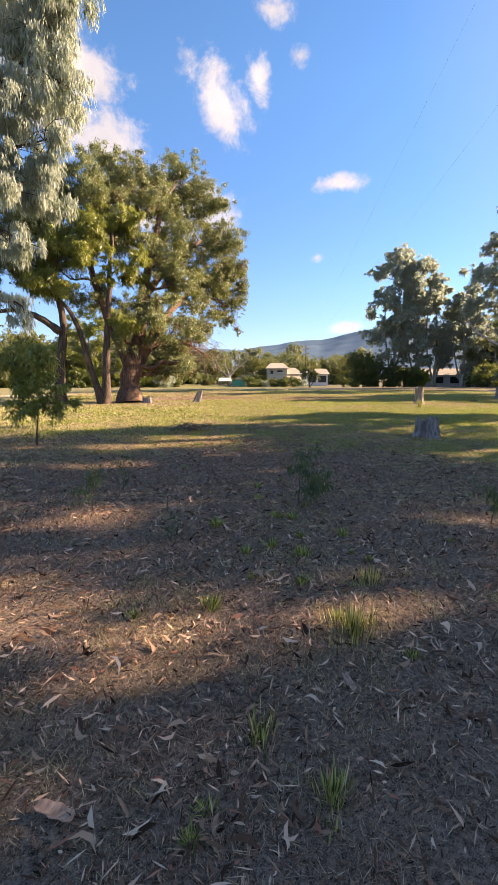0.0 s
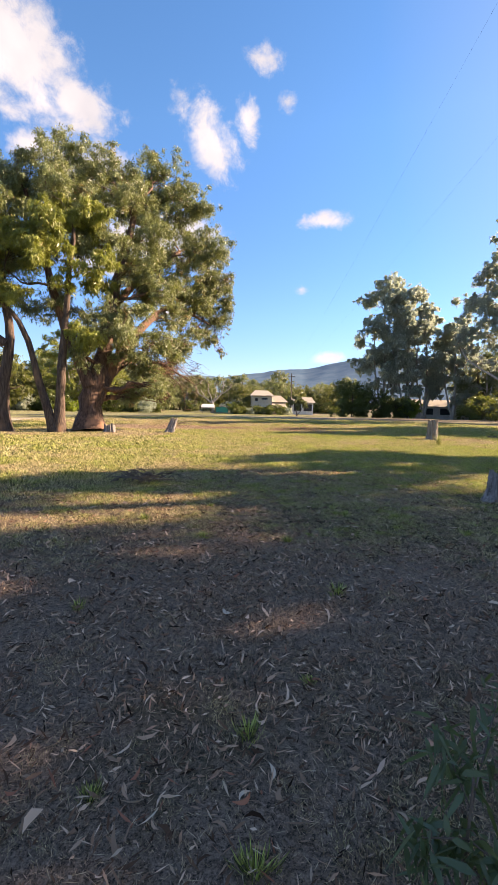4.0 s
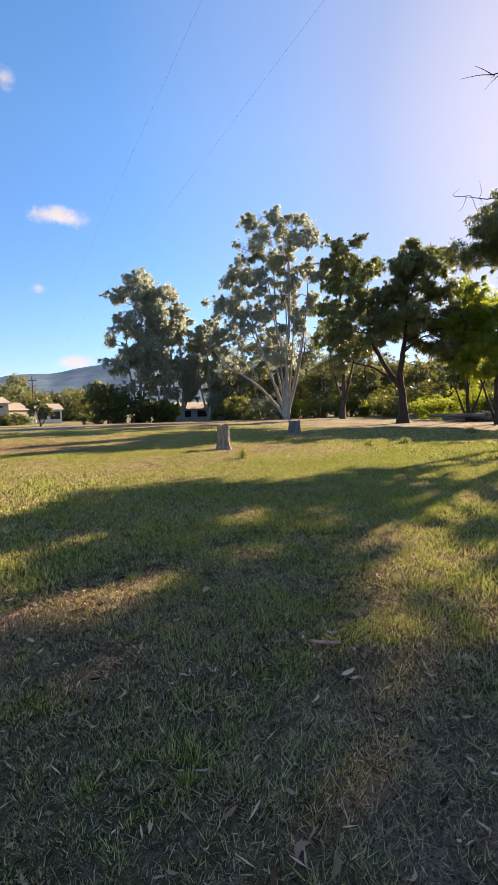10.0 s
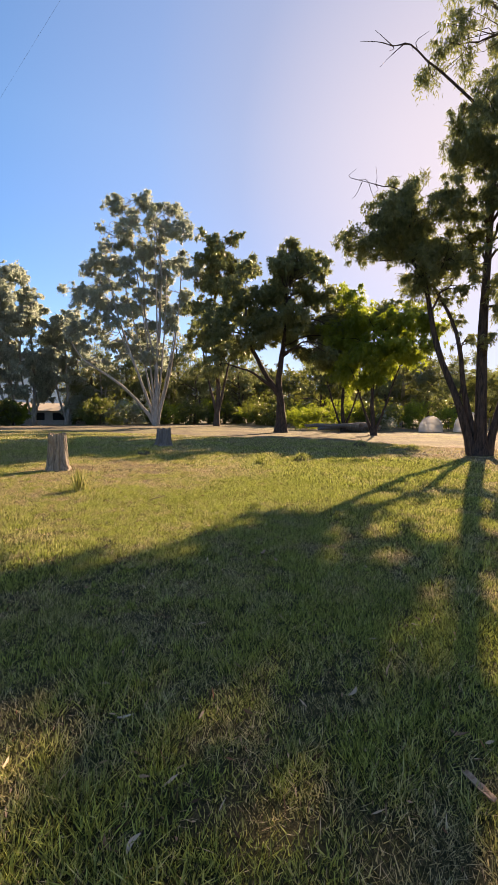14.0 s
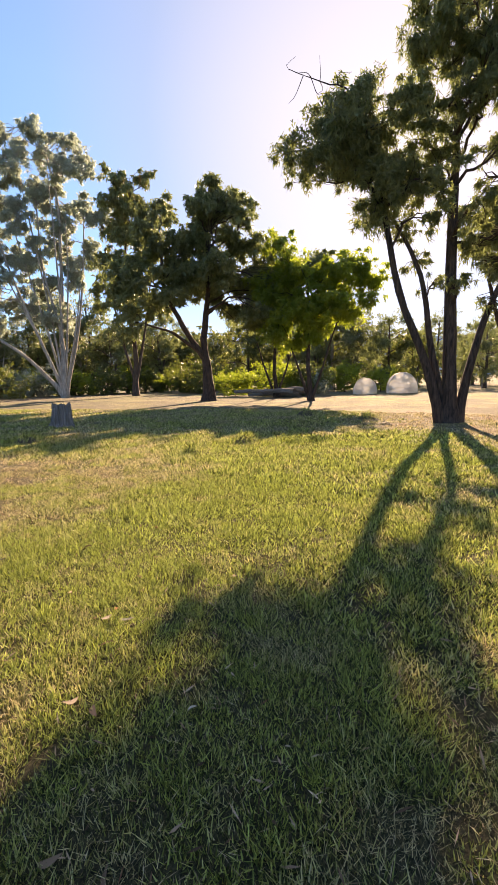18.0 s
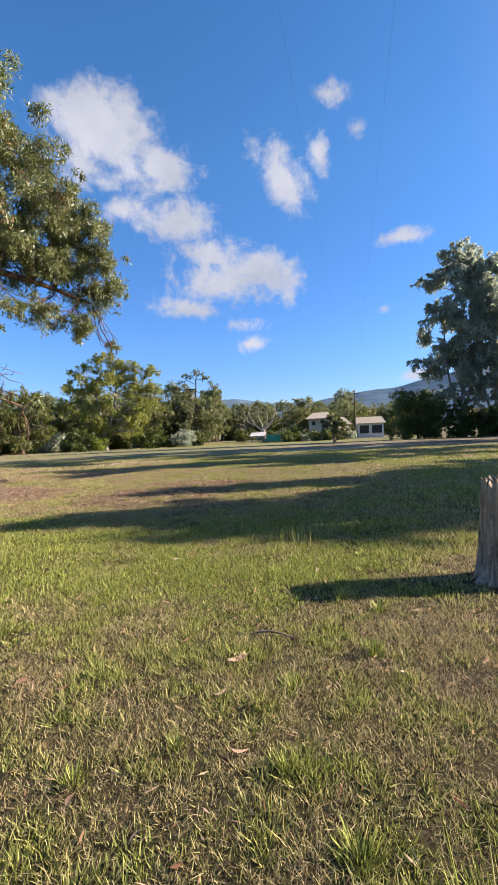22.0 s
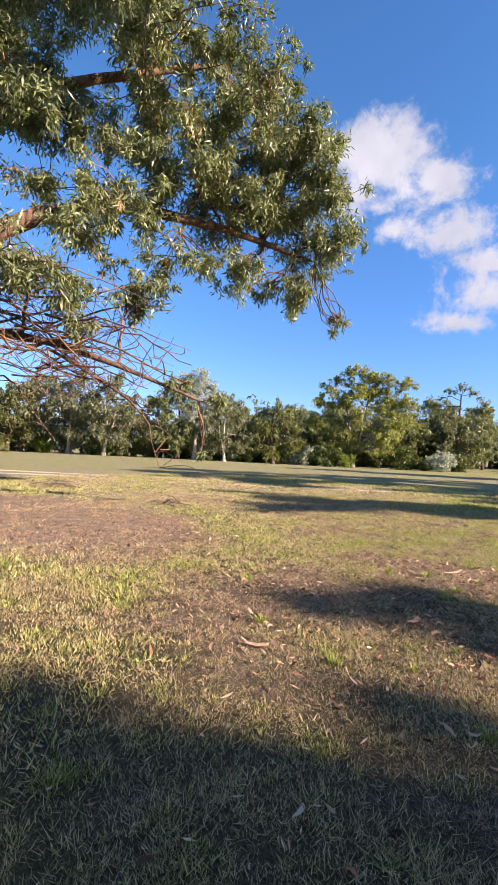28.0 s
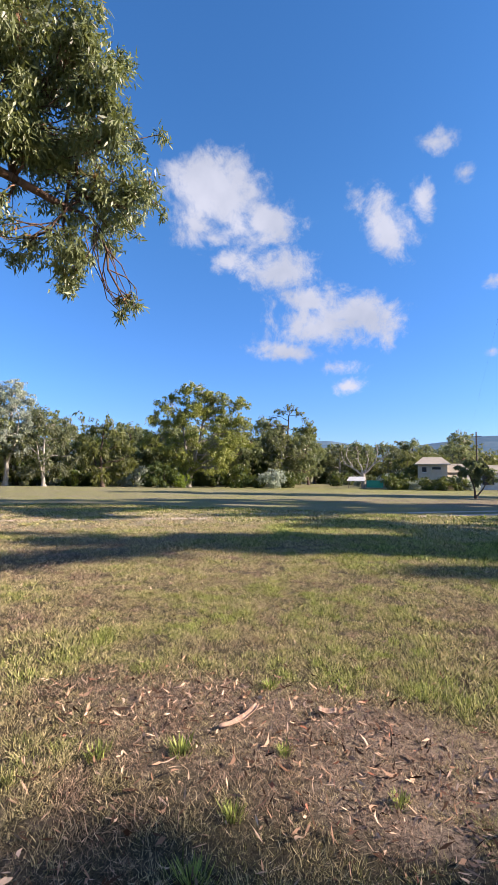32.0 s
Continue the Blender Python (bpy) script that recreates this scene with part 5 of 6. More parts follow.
def value_field(p, scale, seed):
    """Smooth noise for many places at once."""
    r = np.random.default_rng(seed)
    g = r.uniform(0, 1, (256, 256))
    q = p / scale + 100
    i = np.floor(q).astype(int)
    f = q - i
    f = f * f * (3 - 2 * f)
    x, y = i[:, 0] % 255, i[:, 1] % 255
    a = g[x, y] * (1 - f[:, 0]) + g[x + 1, y] * f[:, 0]
    b_ = g[x, y + 1] * (1 - f[:, 0]) + g[x + 1, y + 1] * f[:, 0]
    return a * (1 - f[:, 1]) + b_ * f[:, 1]


def bed_field(p):
    s = np.zeros(len(p))
    for cx, cy, rx, ry, k in BEDS:
        d = ((p[:, 0] - cx) / rx) ** 2 + ((p[:, 1] - cy) / ry) ** 2
        s = np.maximum(s, k * np.clip(1.5 - d, 0, 1))
    return s


def heights(p):
    return np.array([ground_z(x, y) for x, y in p])


def grass_material(name):
    m, t, b = material(name, 0.6)
    r = island(t)
    own = t.nodes.new("ShaderNodeAttribute")
    own.attribute_name = "dry"
    dry = mth(t, "ADD", own.outputs["Fac"], mth(t, "MULTIPLY", mth(t, "SUBTRACT", r, 0.5), 0.9), clamp=True)
    col = blend(t, dry, blend(t, r, (0.022, 0.032, 0.007), (0.520, 0.600, 0.150)), blend(t, r, (0.052, 0.040, 0.018), (0.740, 0.620, 0.345)))
    dead = mth(t, "MULTIPLY", mth(t, "SUBTRACT", own.outputs["Fac"], 1.25), 1.6, clamp=True)
    col = blend(t, dead, col, blend(t, r, (0.028, 0.017, 0.012), (0.620, 0.440, 0.315)))
    t.links.new(col, b.inputs["Base Color"])
    tr = t.nodes.new("ShaderNodeBsdfTranslucent")
    t.links.new(col, tr.inputs["Color"])
    mx = t.nodes.new("ShaderNodeMixShader")
    mx.inputs[0].default_value = 0.30
    t.links.new(b.outputs[0], mx.inputs[1])
    t.links.new(tr.outputs[0], mx.inputs[2])
    t.links.new(mx.outputs[0], t.nodes["Material Output"].inputs[0])
    return m


M_GRASS = grass_material("park_grass")


def blades(p, lean_way, tall, wide):
    """Grass blades, one thin spike each, leaning out of their tuft."""
    n = len(p)
    base = np.c_[p, heights(p)]
    a = rng.uniform(0, 2 * np.pi, n)
    side = np.c_[np.cos(a), np.sin(a), np.zeros(n)] * (wide * rng.uniform(0.6, 1.3, n))[:, None]
    lean = np.c_[lean_way, np.zeros(n)] * tall[:, None]
    up = np.c_[np.zeros(n), np.zeros(n), tall * rng.uniform(0.55, 1.1, n)]
    tip = base + up + lean
    base[:, 2] -= 0.006
    v = np.stack([base - side, base + side, tip], 1).reshape(-1, 3)
    return v, np.arange(3 * n).reshape(-1, 3)


def grass_zone(tufts, per_tuft, near_d, far_d, tall, wide, reach):
    out = []
    for x in np.arange(-15.0, 26.0, 1.0):
        for y in np.arange(-2.0, 50.0, 1.0):
            d = strip_distance(np.array([[x + 0.5, y + 0.5]]))[0]
            if near_d - 0.7 < d < far_d + 0.7:
                out.append(np.array([x, y]) + rng.uniform(0, 1, (tufts, 2)))
    c = np.concatenate(out)
    d = strip_distance(c)
    c = c[(d >= near_d) & (d < far_d)]
    bed = bed_field(c)
    keep = np.maximum(1.30 - 0.5 * bed, 0.85) + 1.9 * (value_field(c, 0.17, 2) - 0.5) + 0.8 * (value_field(c, 1.6, 3) - 0.5)
    kept = keep > rng.uniform(0, 1, len(c))
    c, bed = c[kept], bed[kept]
    sere = dryness(c[:, 0], c[:, 1]) + 1.5 * (value_field(c, 0.10, 21) - 0.5) + 1.0 * (value_field(c, 0.45, 23) - 0.5) + 0.9 * (value_field(c, 1.4, 22) - 0.5) + 0.32 + 0.022 * near_d + 1.9 * np.clip(bed - 0.20, 0, 1)
    size = (0.7 + 0.5 * np.clip(1.1 - sere, 0, 1)) * (0.5 + 0.75 * value_field(c, 0.4, 4)) * rng.uniform(0.7, 1.3, len(c)) * (1 - 0.30 * np.clip(bed, 0, 1))
    who = rng.integers(0, len(c), len(c) * per_tuft)
    off = rng.normal(size=(len(who), 2))
    p = c[who] + off * reach * np.sqrt(size[who])[:, None]
    lean = off * 0.38 + rng.normal(size=off.shape) * (0.32 + 0.40 * np.clip(sere[who], 0, 1.4))[:, None]
    v, f = blades(p, lean, tall * size[who] * rng.uniform(0.5, 1.3, len(who)), wide * (0.8 + 0.7 * np.clip(1 - sere[who], 0, 1)))
    return v, f, np.repeat(sere[who], 3)


for tufts, per_tuft, near_d, far_d, tall, wide, reach in [(900, 14, 0, 1.6, 0.042, 0.0026, 0.028), (480, 13, 1.6, 4.2, 0.046, 0.0047, 0.040),
                                                        (190, 10, 4.2, 9.0, 0.060, 0.0092, 0.062), (52, 8, 9.0, 20.0, 0.066, 0.019, 0.11)]:
    v, f, sere = grass_zone(tufts, per_tuft, near_d, far_d, tall, wide, reach)
    me = mesh_of("grass", v, f, M_GRASS)
    attr = me.attributes.new("dry", "FLOAT", "POINT")
    attr.data.foreach_set("value", np.asarray(sere, np.float32))
    tagged(new("grass", me), "short mixed green and straw-coloured park grass", "grass", kind="stuff")

# how strongly the soil colour takes on the shade between blades, near the strip
attr = gme.attributes.new("soil_gap_shade", "FLOAT", "POINT")
attr.data.foreach_set("value", np.asarray(0.85 * np.clip((8.0 - strip_distance(gv[:, :2])) / 5.0, 0, 1), np.float32))

# fallen gum leaves
m, t, b = material("fallen_gum_leaf", 0.9)
b.inputs["Specular IOR Level"].default_value = 0.06
r = island(t)
t.links.new(ramp(t, r, [(0.0, (0.022, 0.012, 0.008)), (0.36, (0.150, 0.084, 0.054)), (0.68, (0.400, 0.255, 0.170)), (0.93, (0.640, 0.470, 0.340)), (0.97, (0.300, 0.125, 0.080))]), b.inputs["Base Color"])
M_FALLEN = m


def fallen(p, size):
    """Curled sickle-shaped leaves lying on the ground: three quads each."""
    n = len(p)
    z = heights(p) + rng.uniform(0.012, 0.034, n)
    a = rng.uniform(0, 2 * np.pi, n)
    d = np.c_[np.cos(a), np.sin(a), rng.normal(0, 0.28, n)]
    s = np.c_[-np.sin(a), np.cos(a), rng.normal(0, 0.6, n)]
    ln = size * rng.uniform(0.5, 1.5, n) ** 1.4
    wd = ln * rng.uniform(0.05, 0.12, n)
    bow, curl = ln * rng.uniform(-0.3, 0.3, n), ln * rng.uniform(-0.02, 0.12, n)
    c = np.c_[p, z]
    rows = []
    for u, k in ((-0.5, 0.06), (-0.18, 1.0), (0.18, 0.85), (0.5, 0.04)):
        mid = c + d * (ln * u)[:, None] + s * (bow * (1 - 4 * u * u))[:, None]
        mid[:, 2] += curl * 4 * u * u
        rows += [mid + s * (wd * k)[:, None], mid - s * (wd * k)[:, None]]
    v = np.stack(rows, 1).reshape(-1, 3)
    i = np.arange(n)[:, None] * 8
    f = np.concatenate([i + np.array([0, 1, 3, 2]), i + np.array([2, 3, 5, 4]), i + np.array([4, 5, 7, 6])])
    return v, f


def strew(count, size, base_share, bed_share, near_share):
    p = np.c_[rng.uniform(-9, 16, count), rng.uniform(-1, 42, count)]
    d = strip_distance(p)
    share = (base_share + bed_share * bed_field(p)) * np.clip(1.4 - d / near_share, 0.05, 1) * (0.3 + 1.4 * value_field(p, 0.5, 9))
    p = p[share > rng.uniform(0, 1, len(p))]
    return fallen(p, size)


v, f = strew(120000, 0.062, 0.02, 0.75, 7)
tagged(new("leaf_litter", mesh_of("leaf_litter", v, f, M_FALLEN)), "scattered dry curled gum leaves on the ground", "leaves", kind="stuff")


def chips(count):
    """Small flat bits of bark and leaf, thickest in the beds."""
    p = np.c_[rng.uniform(-6, 13, count), rng.uniform(0, 38, count)]
    d = strip_distance(p)
    share = (0.10 + 0.9 * bed_field(p)) * np.clip(1.3 - d / 4.0, 0.0, 1) * (0.3 + 1.2 * value_field(p, 0.4, 9))
    p = p[share > rng.uniform(0, 1, len(p))]
    n = len(p)
    a = rng.uniform(0, 2 * np.pi, n)
    ln, wd = rng.uniform(0.010, 0.042, n), rng.uniform(0.0016, 0.0052, n)
    c = np.c_[p, heights(p) + rng.uniform(0.002, 0.030, n)]
    u = np.c_[np.cos(a), np.sin(a), rng.normal(0, 0.45, n)] * ln[:, None]
    w = np.c_[-np.sin(a), np.cos(a), rng.normal(0, 0.9, n)] * wd[:, None]
    v = np.stack([c - u, c + w * 1.1 + u * 0.2, c + u, c - w + u * 0.1], 1).reshape(-1, 3)
    return v, np.arange(4 * n).reshape(-1, 4)


v, f = chips(600000)
tagged(new("leaf_litter", mesh_of("leaf_litter", v, f, M_FALLEN)), "fine broken leaf and bark litter on the ground", "leaves", kind="stuff")

# dry thatch: thin straw stalks lying over the ground
m, t, b = material("dry_straw", 0.7)
t.links.new(ramp(t, island(t), [(0.0, (0.11, 0.075, 0.042)), (0.5, (0.32, 0.235, 0.130)), (1.0, (0.56, 0.46, 0.30))]), b.inputs["Base Color"])
p = np.c_[rng.uniform(-3, 12, 330000), rng.uniform(0, 38, 330000)]
d = strip_distance(p)
p = p[np.clip(1.6 - d / 2.0, 0, 1) > rng.uniform(0, 1, len(p))]
n = len(p)
a = rng.uniform(0, 2 * np.pi, n)
ln = rng.uniform(0.012, 0.04, n)
c = np.c_[p, heights(p) + rng.uniform(0.004, 0.03, n)]
d = np.c_[np.cos(a), np.sin(a), rng.normal(0, 0.25, n)] * ln[:, None]
s = np.c_[-np.sin(a), np.cos(a), np.zeros(n)] * rng.uniform(0.0007, 0.0016, n)[:, None]
v = np.stack([c - d, c + s, c + d, c - s], 1).reshape(-1, 3)
tagged(new("straw_thatch", mesh_of("straw_thatch", v, np.arange(4 * n).reshape(-1, 4), m)), "thin dry straw stalks lying on the turf", "straw", kind="stuff")

# ---- young growth and fallen wood ----
M_SAP = leaf_material("sapling_leaf", (0.026, 0.056, 0.028), (0.090, 0.150, 0.080), (0.24, 0.32, 0.06), 0.0, 0.30)
M_STICK = plain_material("dead_stick_bark", (0.06, 0.045, 0.035), (0.20, 0.16, 0.125), 9, 0.9, 0.5, (1, 1, 1))
M_BARKSTRIP = plain_material("shed_bark", (0.22, 0.125, 0.08), (0.48, 0.34, 0.25), 14, 0.85, 0.5, (4, 1, 1))


def sapling(x, y, h, leaves, label, reach=0.16):
    ob = thing("gum_sapling", (x, y, ground_z(x, y)), label, "sapling", "saplings at the start of the walk")
    top = np.array([0.05, 0.03, h])
    line = curve_points([(0, 0, -0.03), (0.02, -0.01, h * 0.5), top], 9, 0.008)
    stem = Tubes(6).add(line, np.linspace(0.008, 0.003, 9))
    spots = []
    for n in range(8):
        s = line[int(rng.integers(3, 9))]
        e = s + np.array([rng.normal(0, reach), rng.normal(0, reach), rng.uniform(0.0, 0.16)])
        stem.add(curve_points([s, e], 4), np.linspace(0.003, 0.0015, 4), sides=4)
        spots.append(s + (e - s) * rng.uniform(0.2, 1.1, (leaves // 8, 1)) + rng.normal(0, 0.03, (leaves // 8, 3)))
    child("stem", stem.mesh("stem", M_STICK), ob)
    at = np.concatenate(spots)
    n = len(at)
    way = unit(rng.normal(size=(n, 3)) * 0.7 + np.array([0, 0, -0.55]))
    side = unit(np.cross(way, rng.normal(size=(n, 3)))) * rng.uniform(0.005, 0.010, (n, 1))
    way = way * rng.uniform(0.05, 0.11, (n, 1))
    hang = np.array([0, 0, -0.02])
    v = np.stack([at, at + way * 0.25 + side, at + way * 0.62 + side * 0.8 + hang * 0.4, at + way + hang, at + way * 0.62 - side * 0.8 + hang * 0.4, at + way * 0.25 - side], 1).reshape(-1, 3)
    f = np.arange(6 * n).reshape(-1, 6)
    child("leaves", mesh_of("leaves", v, f, M_SAP), ob)


sapling(0.58, 5.25, 0.60, 460, "thin gum sapling with drooping grey-green leaves", 0.17)
sapling(0.80, 5.30, 0.36, 260, "low gum shoot beside the taller sapling", 0.12)
sapling(-1.86, 5.2, 0.34, 220, "bushy low gum sapling in leaf litter", 0.15)
sapling(-1.70, 5.95, 0.36, 80, "bushy low gum sapling in leaf litter", 0.12)
sapling(2.55, 4.6, 0.36, 200, "small gum sapling beside the walk", 0.15)
sapling(-0.75, 4.1, 0.16, 40, "tiny yellow-green gum seedling", 0.06)


def mound(x, y, r, h, label, seed):
    ob = thing("soil_mound", (x, y, ground_z(x, y)), label, "mound", "mounds on the paddock")
    rr = np.random.default_rng(seed)
    k, rows = 18, 6
    v = [(r * (1 - j / rows) * (1 + rr.normal(0, 0.12)) * math.cos(a), r * (1 - j / rows) * (1 + rr.normal(0, 0.12)) * math.sin(a),
          h * math.sin(math.pi / 2 * j / rows) * (1 + rr.normal(0, 0.2)) - 0.02) for j in range(rows) for a in np.linspace(0, 2 * np.pi, k, endpoint=False)]
    v.append((0, 0, h))
    f = [(j * k + i, j * k + (i + 1) % k, (j + 1) * k + (i + 1) % k, (j + 1) * k + i) for j in range(rows - 1) for i in range(k)]
    me = bpy.data.meshes.new("soil")
    me.from_pydata(v, [], f + [((rows - 1) * k + i, (rows - 1) * k + (i + 1) % k, len(v) - 1) for i in range(k)])
    me.materials.append(M_STICK)
    child("soil", me, ob)
    n = 260
    a, d = rr.uniform(0, 2 * np.pi, n), r * np.sqrt(rr.uniform(0, 1.2, n))
    c = np.c_[d * np.cos(a), d * np.sin(a), h * np.cos(np.minimum(d / r, 1) * 1.5)]
    w = np.c_[rr.normal(0, 0.07, n), rr.normal(0, 0.07, n), rr.uniform(0.05, 0.2, n)]
    s = np.c_[-np.sin(a), np.cos(a), np.zeros(n)] * 0.008
    child("grass_tuft", mesh_of("grass_tuft", np.stack([c, c + w * 0.5 + s, c + w, c + w * 0.5 - s], 1).reshape(-1, 3), np.arange(4 * n).reshape(-1, 4), M_GRASS), ob)


mound(14.05, 22.3, 0.22, 0.10, "small dark earth mound in the lit grass", 1)
mound(15.9, 22.2, 0.30, 0.17, "small earth mound with dry grass on it", 2)
mound(23.5, 24.1, 0.40, 0.20, "dark earth mound under the trees", 3)
mound(22.9, 21.4, 0.32, 0.16, "reddish earth mound under the trees", 4)
mound(13.6, 27.4, 0.35, 0.14, "low mound with yellow-green grass", 5)


def twig_heap(x, y, w, h, count, label):
    ob = thing("brush_heap", (x, y, ground_z(x, y)), label, "brush heap")
    for n in range(count):
        c = np.array([rng.normal(0, w * 0.4), rng.normal(0, w * 0.2), 0.02])
        a = rng.uniform(0, 2 * np.pi)
        e = np.array([math.cos(a), math.sin(a) * 0.6, 0]) * rng.uniform(0.15, w * 0.6)
        p = [c - e + (0, 0, rng.uniform(0, h * 0.4)), c + (0, 0, rng.uniform(0.3, 1.0) * h), c + e + (0, 0, rng.uniform(0, h))]
        child("twig", Tubes(5).add(curve_points(p, 7, 0.01), np.linspace(0.014, 0.005, 7)).mesh("twig", M_STICK), ob)


twig_heap(-1.65, 12.75, 0.75, 0.22, 36, "low dark heap of dead twigs in the grass")
twig_heap(-3.4, 35.2, 0.7, 0.16, 18, "fallen twiggy branch under the great gum")
twig_heap(-9.5, 35.2, 1.4, 0.2, 20, "fallen dead branches under the great gum")


def stick(pts, r, label):
    base = np.array([pts[0][0], pts[0][1], ground_z(pts[0][0], pts[0][1])])
    ob = thing("stick", base, label, "stick", "sticks on the ground")
    line = curve_points([np.array([p[0], p[1], ground_z(p[0], p[1]) + p[2]]) - base for p in pts], 9, 0.006)
    child("wood", Tubes(7).add(line, np.linspace(r, r * 0.5, 9), 0.1).mesh("wood", M_STICK), ob)
    s = line[5]
    child("side_twig", Tubes(5).add(curve_points([s, s + np.array([0.05, 0.07, 0.03])], 4), np.linspace(r * 0.5, r * 0.25, 4)).mesh("side_twig", M_STICK), ob)


stick([(8.54, 20.12, 0.02), (8.66, 20.08, 0.05), (8.78, 20.02, 0.08)], 0.010, "short dark stick poking out of the grass")
stick([(7.12, 23.88, 0.01), (7.35, 23.87, 0.03), (7.62, 23.80, 0.01)], 0.010, "long thin bleached twig in the grass")
stick([(-0.09, 4.0, 0.02), (-0.09, 4.18, 0.05), (0.0, 4.32, 0.06), (0.02, 4.55, 0.03)], 0.013, "crooked grey stick in the leaf litter")
stick([(-0.42, 3.4, 0.01), (-0.35, 3.75, 0.02), (-0.26, 4.0, 0.01)], 0.008, "thin pale twig in the leaf litter")


def bark_strip(x, y, ln, wd, turn, label):
    ob = thing("bark_strip", (x, y, ground_z(x, y) + 0.012), label, "bark strip", "shed bark on the ground", turn=turn)
    v, k = [], 9
    for j in range(k):
        u = j / (k - 1) - 0.5
        w = wd * (1 - 1.4 * u * u) * (1 + 0.15 * math.sin(j * 2.1))
        for s, z in ((-1, 0.012), (-0.5, 0.002), (0, 0.0), (0.5, 0.003), (1, 0.015)):
            v.append((u * ln, s * w * 0.5 + 0.25 * ln * (u * u), z + 0.05 * u * u + 0.004))
    f = [(j * 5 + i, j * 5 + i + 1, (j + 1) * 5 + i + 1, (j + 1) * 5 + i) for j in range(k - 1) for i in range(4)]
    sheet = child("curl", mesh_of("curl", v, f, M_BARKSTRIP, True), ob)
    sheet.modifiers.new("thickness", "SOLIDIFY").thickness = 0.004


for x, y, ln, wd, turn, lab in [(4.05, 33.68, 0.36, 0.05, 70, "curved strip of pinkish shed bark"), (4.54, 33.94, 0.12, 0.06, 10, "dark red curl of shed bark"),
                                (-0.69, 1.4, 0.16, 0.06, 160, "flat brown piece of shed bark"), (0.5, 2.05, 0.13, 0.04, 100, "pale curl of shed bark"),
                                (3.6, 30.2, 0.2, 0.04, 30, "pinkish curl of shed bark"), (5.9, 14.4, 0.15, 0.04, 60, "tan plate of shed bark in the grass"),
                                (7.6, 16.9, 0.11, 0.03, 20, "pale plate of shed bark in the grass"), (7.2, 23.5, 0.14, 0.05, 50, "orange-brown curl of shed bark"),
                                (3.1, 12.6, 0.2, 0.04, 140, "tan curl of shed bark"), (4.3, 31.6, 0.18, 0.05, 80, "pinkish plate of shed bark")]:
    bark_strip(x, y, ln, wd, turn, lab)

# single large fallen leaves that stand out
LEAF_SHAPES = []
for n in range(4):
    v = []
    for j in range(8):
        u = j / 7
        w = 0.014 * math.sin(math.pi * min(1, 0.04 + u * 0.95)) ** 0.8 * (1 + 0.2 * n)
        x, bow = (u - 0.5) * 0.12, 0.018 * (1 + n % 2) * (4 * (u - 0.5) ** 2)
        v += [(x, -w + bow, 0.012 * (n % 3) * u + 0.006), (x, bow, 0.003 + 0.012 * (n % 3) * u), (x, w + bow, 0.012 * (n % 3) * u + 0.008)]
    f = [(j * 3 + i, j * 3 + i + 1, (j + 1) * 3 + i + 1, (j + 1) * 3 + i) for j in range(7) for i in range(2)]
    LEAF_SHAPES.append((v, f))
m, t, b = material("single_fallen_leaf", 0.8)
b.inputs["Specular IOR Level"].default_value = 0.12
ri = t.nodes.new("ShaderNodeObjectInfo").outputs["Random"]
t.links.new(ramp(t, ri, [(0.0, (0.20, 0.12, 0.075)), (0.4, (0.36, 0.26, 0.18)), (0.75, (0.50, 0.42, 0.32)), (0.92, (0.36, 0.14, 0.08))]), b.inputs["Base Color"])
LEAF_MESH = [mesh_of("fallen_leaf", v, f, m, True) for v, f in LEAF_SHAPES]
rl = random.Random(21)
spots = [(1.7, 3.15), (0.09, 5.84), (-0.5, 6.54), (-1.19, 7.2), (1.54, 7.6), (2.27, 11.09), (2.08, 12.03), (2.13, 11.65), (4.1, 14.57), (5.15, 14.56),
         (8.63, 18.64), (6.79, 23.74), (7.68, 25.31), (5.73, 28.58), (5.03, 29.0), (4.6, 28.38), (5.27, 28.0), (4.61, 32.88)]
while len(spots) < 150:
    q = near[rl.randrange(2, 56)]
    spots.append((q[0] + rl.gauss(0, 1.0), q[1] + rl.gauss(0, 1.0)))
for x, y in spots:
    ob = tagged(new("fallen_leaf", rl.choice(LEAF_MESH)), "dry curved gum leaf lying on the grass", "leaf", "single fallen leaves")
    s = rl.uniform(0.42, 0.75)
    ob.matrix_basis = Matrix.LocRotScale((x, y, ground_z(x, y) + 0.022), Euler((rl.uniform(-0.25, 0.25), rl.uniform(-0.2, 0.2), rl.uniform(0, 6.3))), (s, s, s))


def rushes(x, y, h, count, reach, label):
    ob = thing("grass_tussock", (x, y, ground_z(x, y)), label, "grass tussock", "tall tussocks", "stuff" if reach > 0.2 else "")
    a = rng.uniform(0, 2 * np.pi, count)
    d = np.abs(rng.normal(0, reach, count))
    c = np.c_[d * np.cos(a), d * np.sin(a), np.full(count, -0.02)]
    tall = h * rng.uniform(0.5, 1.05, count)
    way = np.c_[np.cos(a) * tall * rng.uniform(0, 0.45, count), np.sin(a) * tall * rng.uniform(0, 0.45, count), tall]
    s = np.c_[-np.sin(a), np.cos(a), np.zeros(count)] * 0.0026
    v = np.stack([c - s, c + s, c + way * 0.6 + s, c + way, c + way * 0.6 - s], 1).reshape(-1, 3)
    me = mesh_of("leaf_clump", v, np.arange(5 * count).reshape(-1, 5), M_GRASS)
    attr = me.attributes.new("dry", "FLOAT", "POINT")
    attr.data.foreach_set("value", np.repeat(rng.uniform(-0.3, 0.7, count), 5).astype(np.float32))
    child("leaf_clump", me, ob)


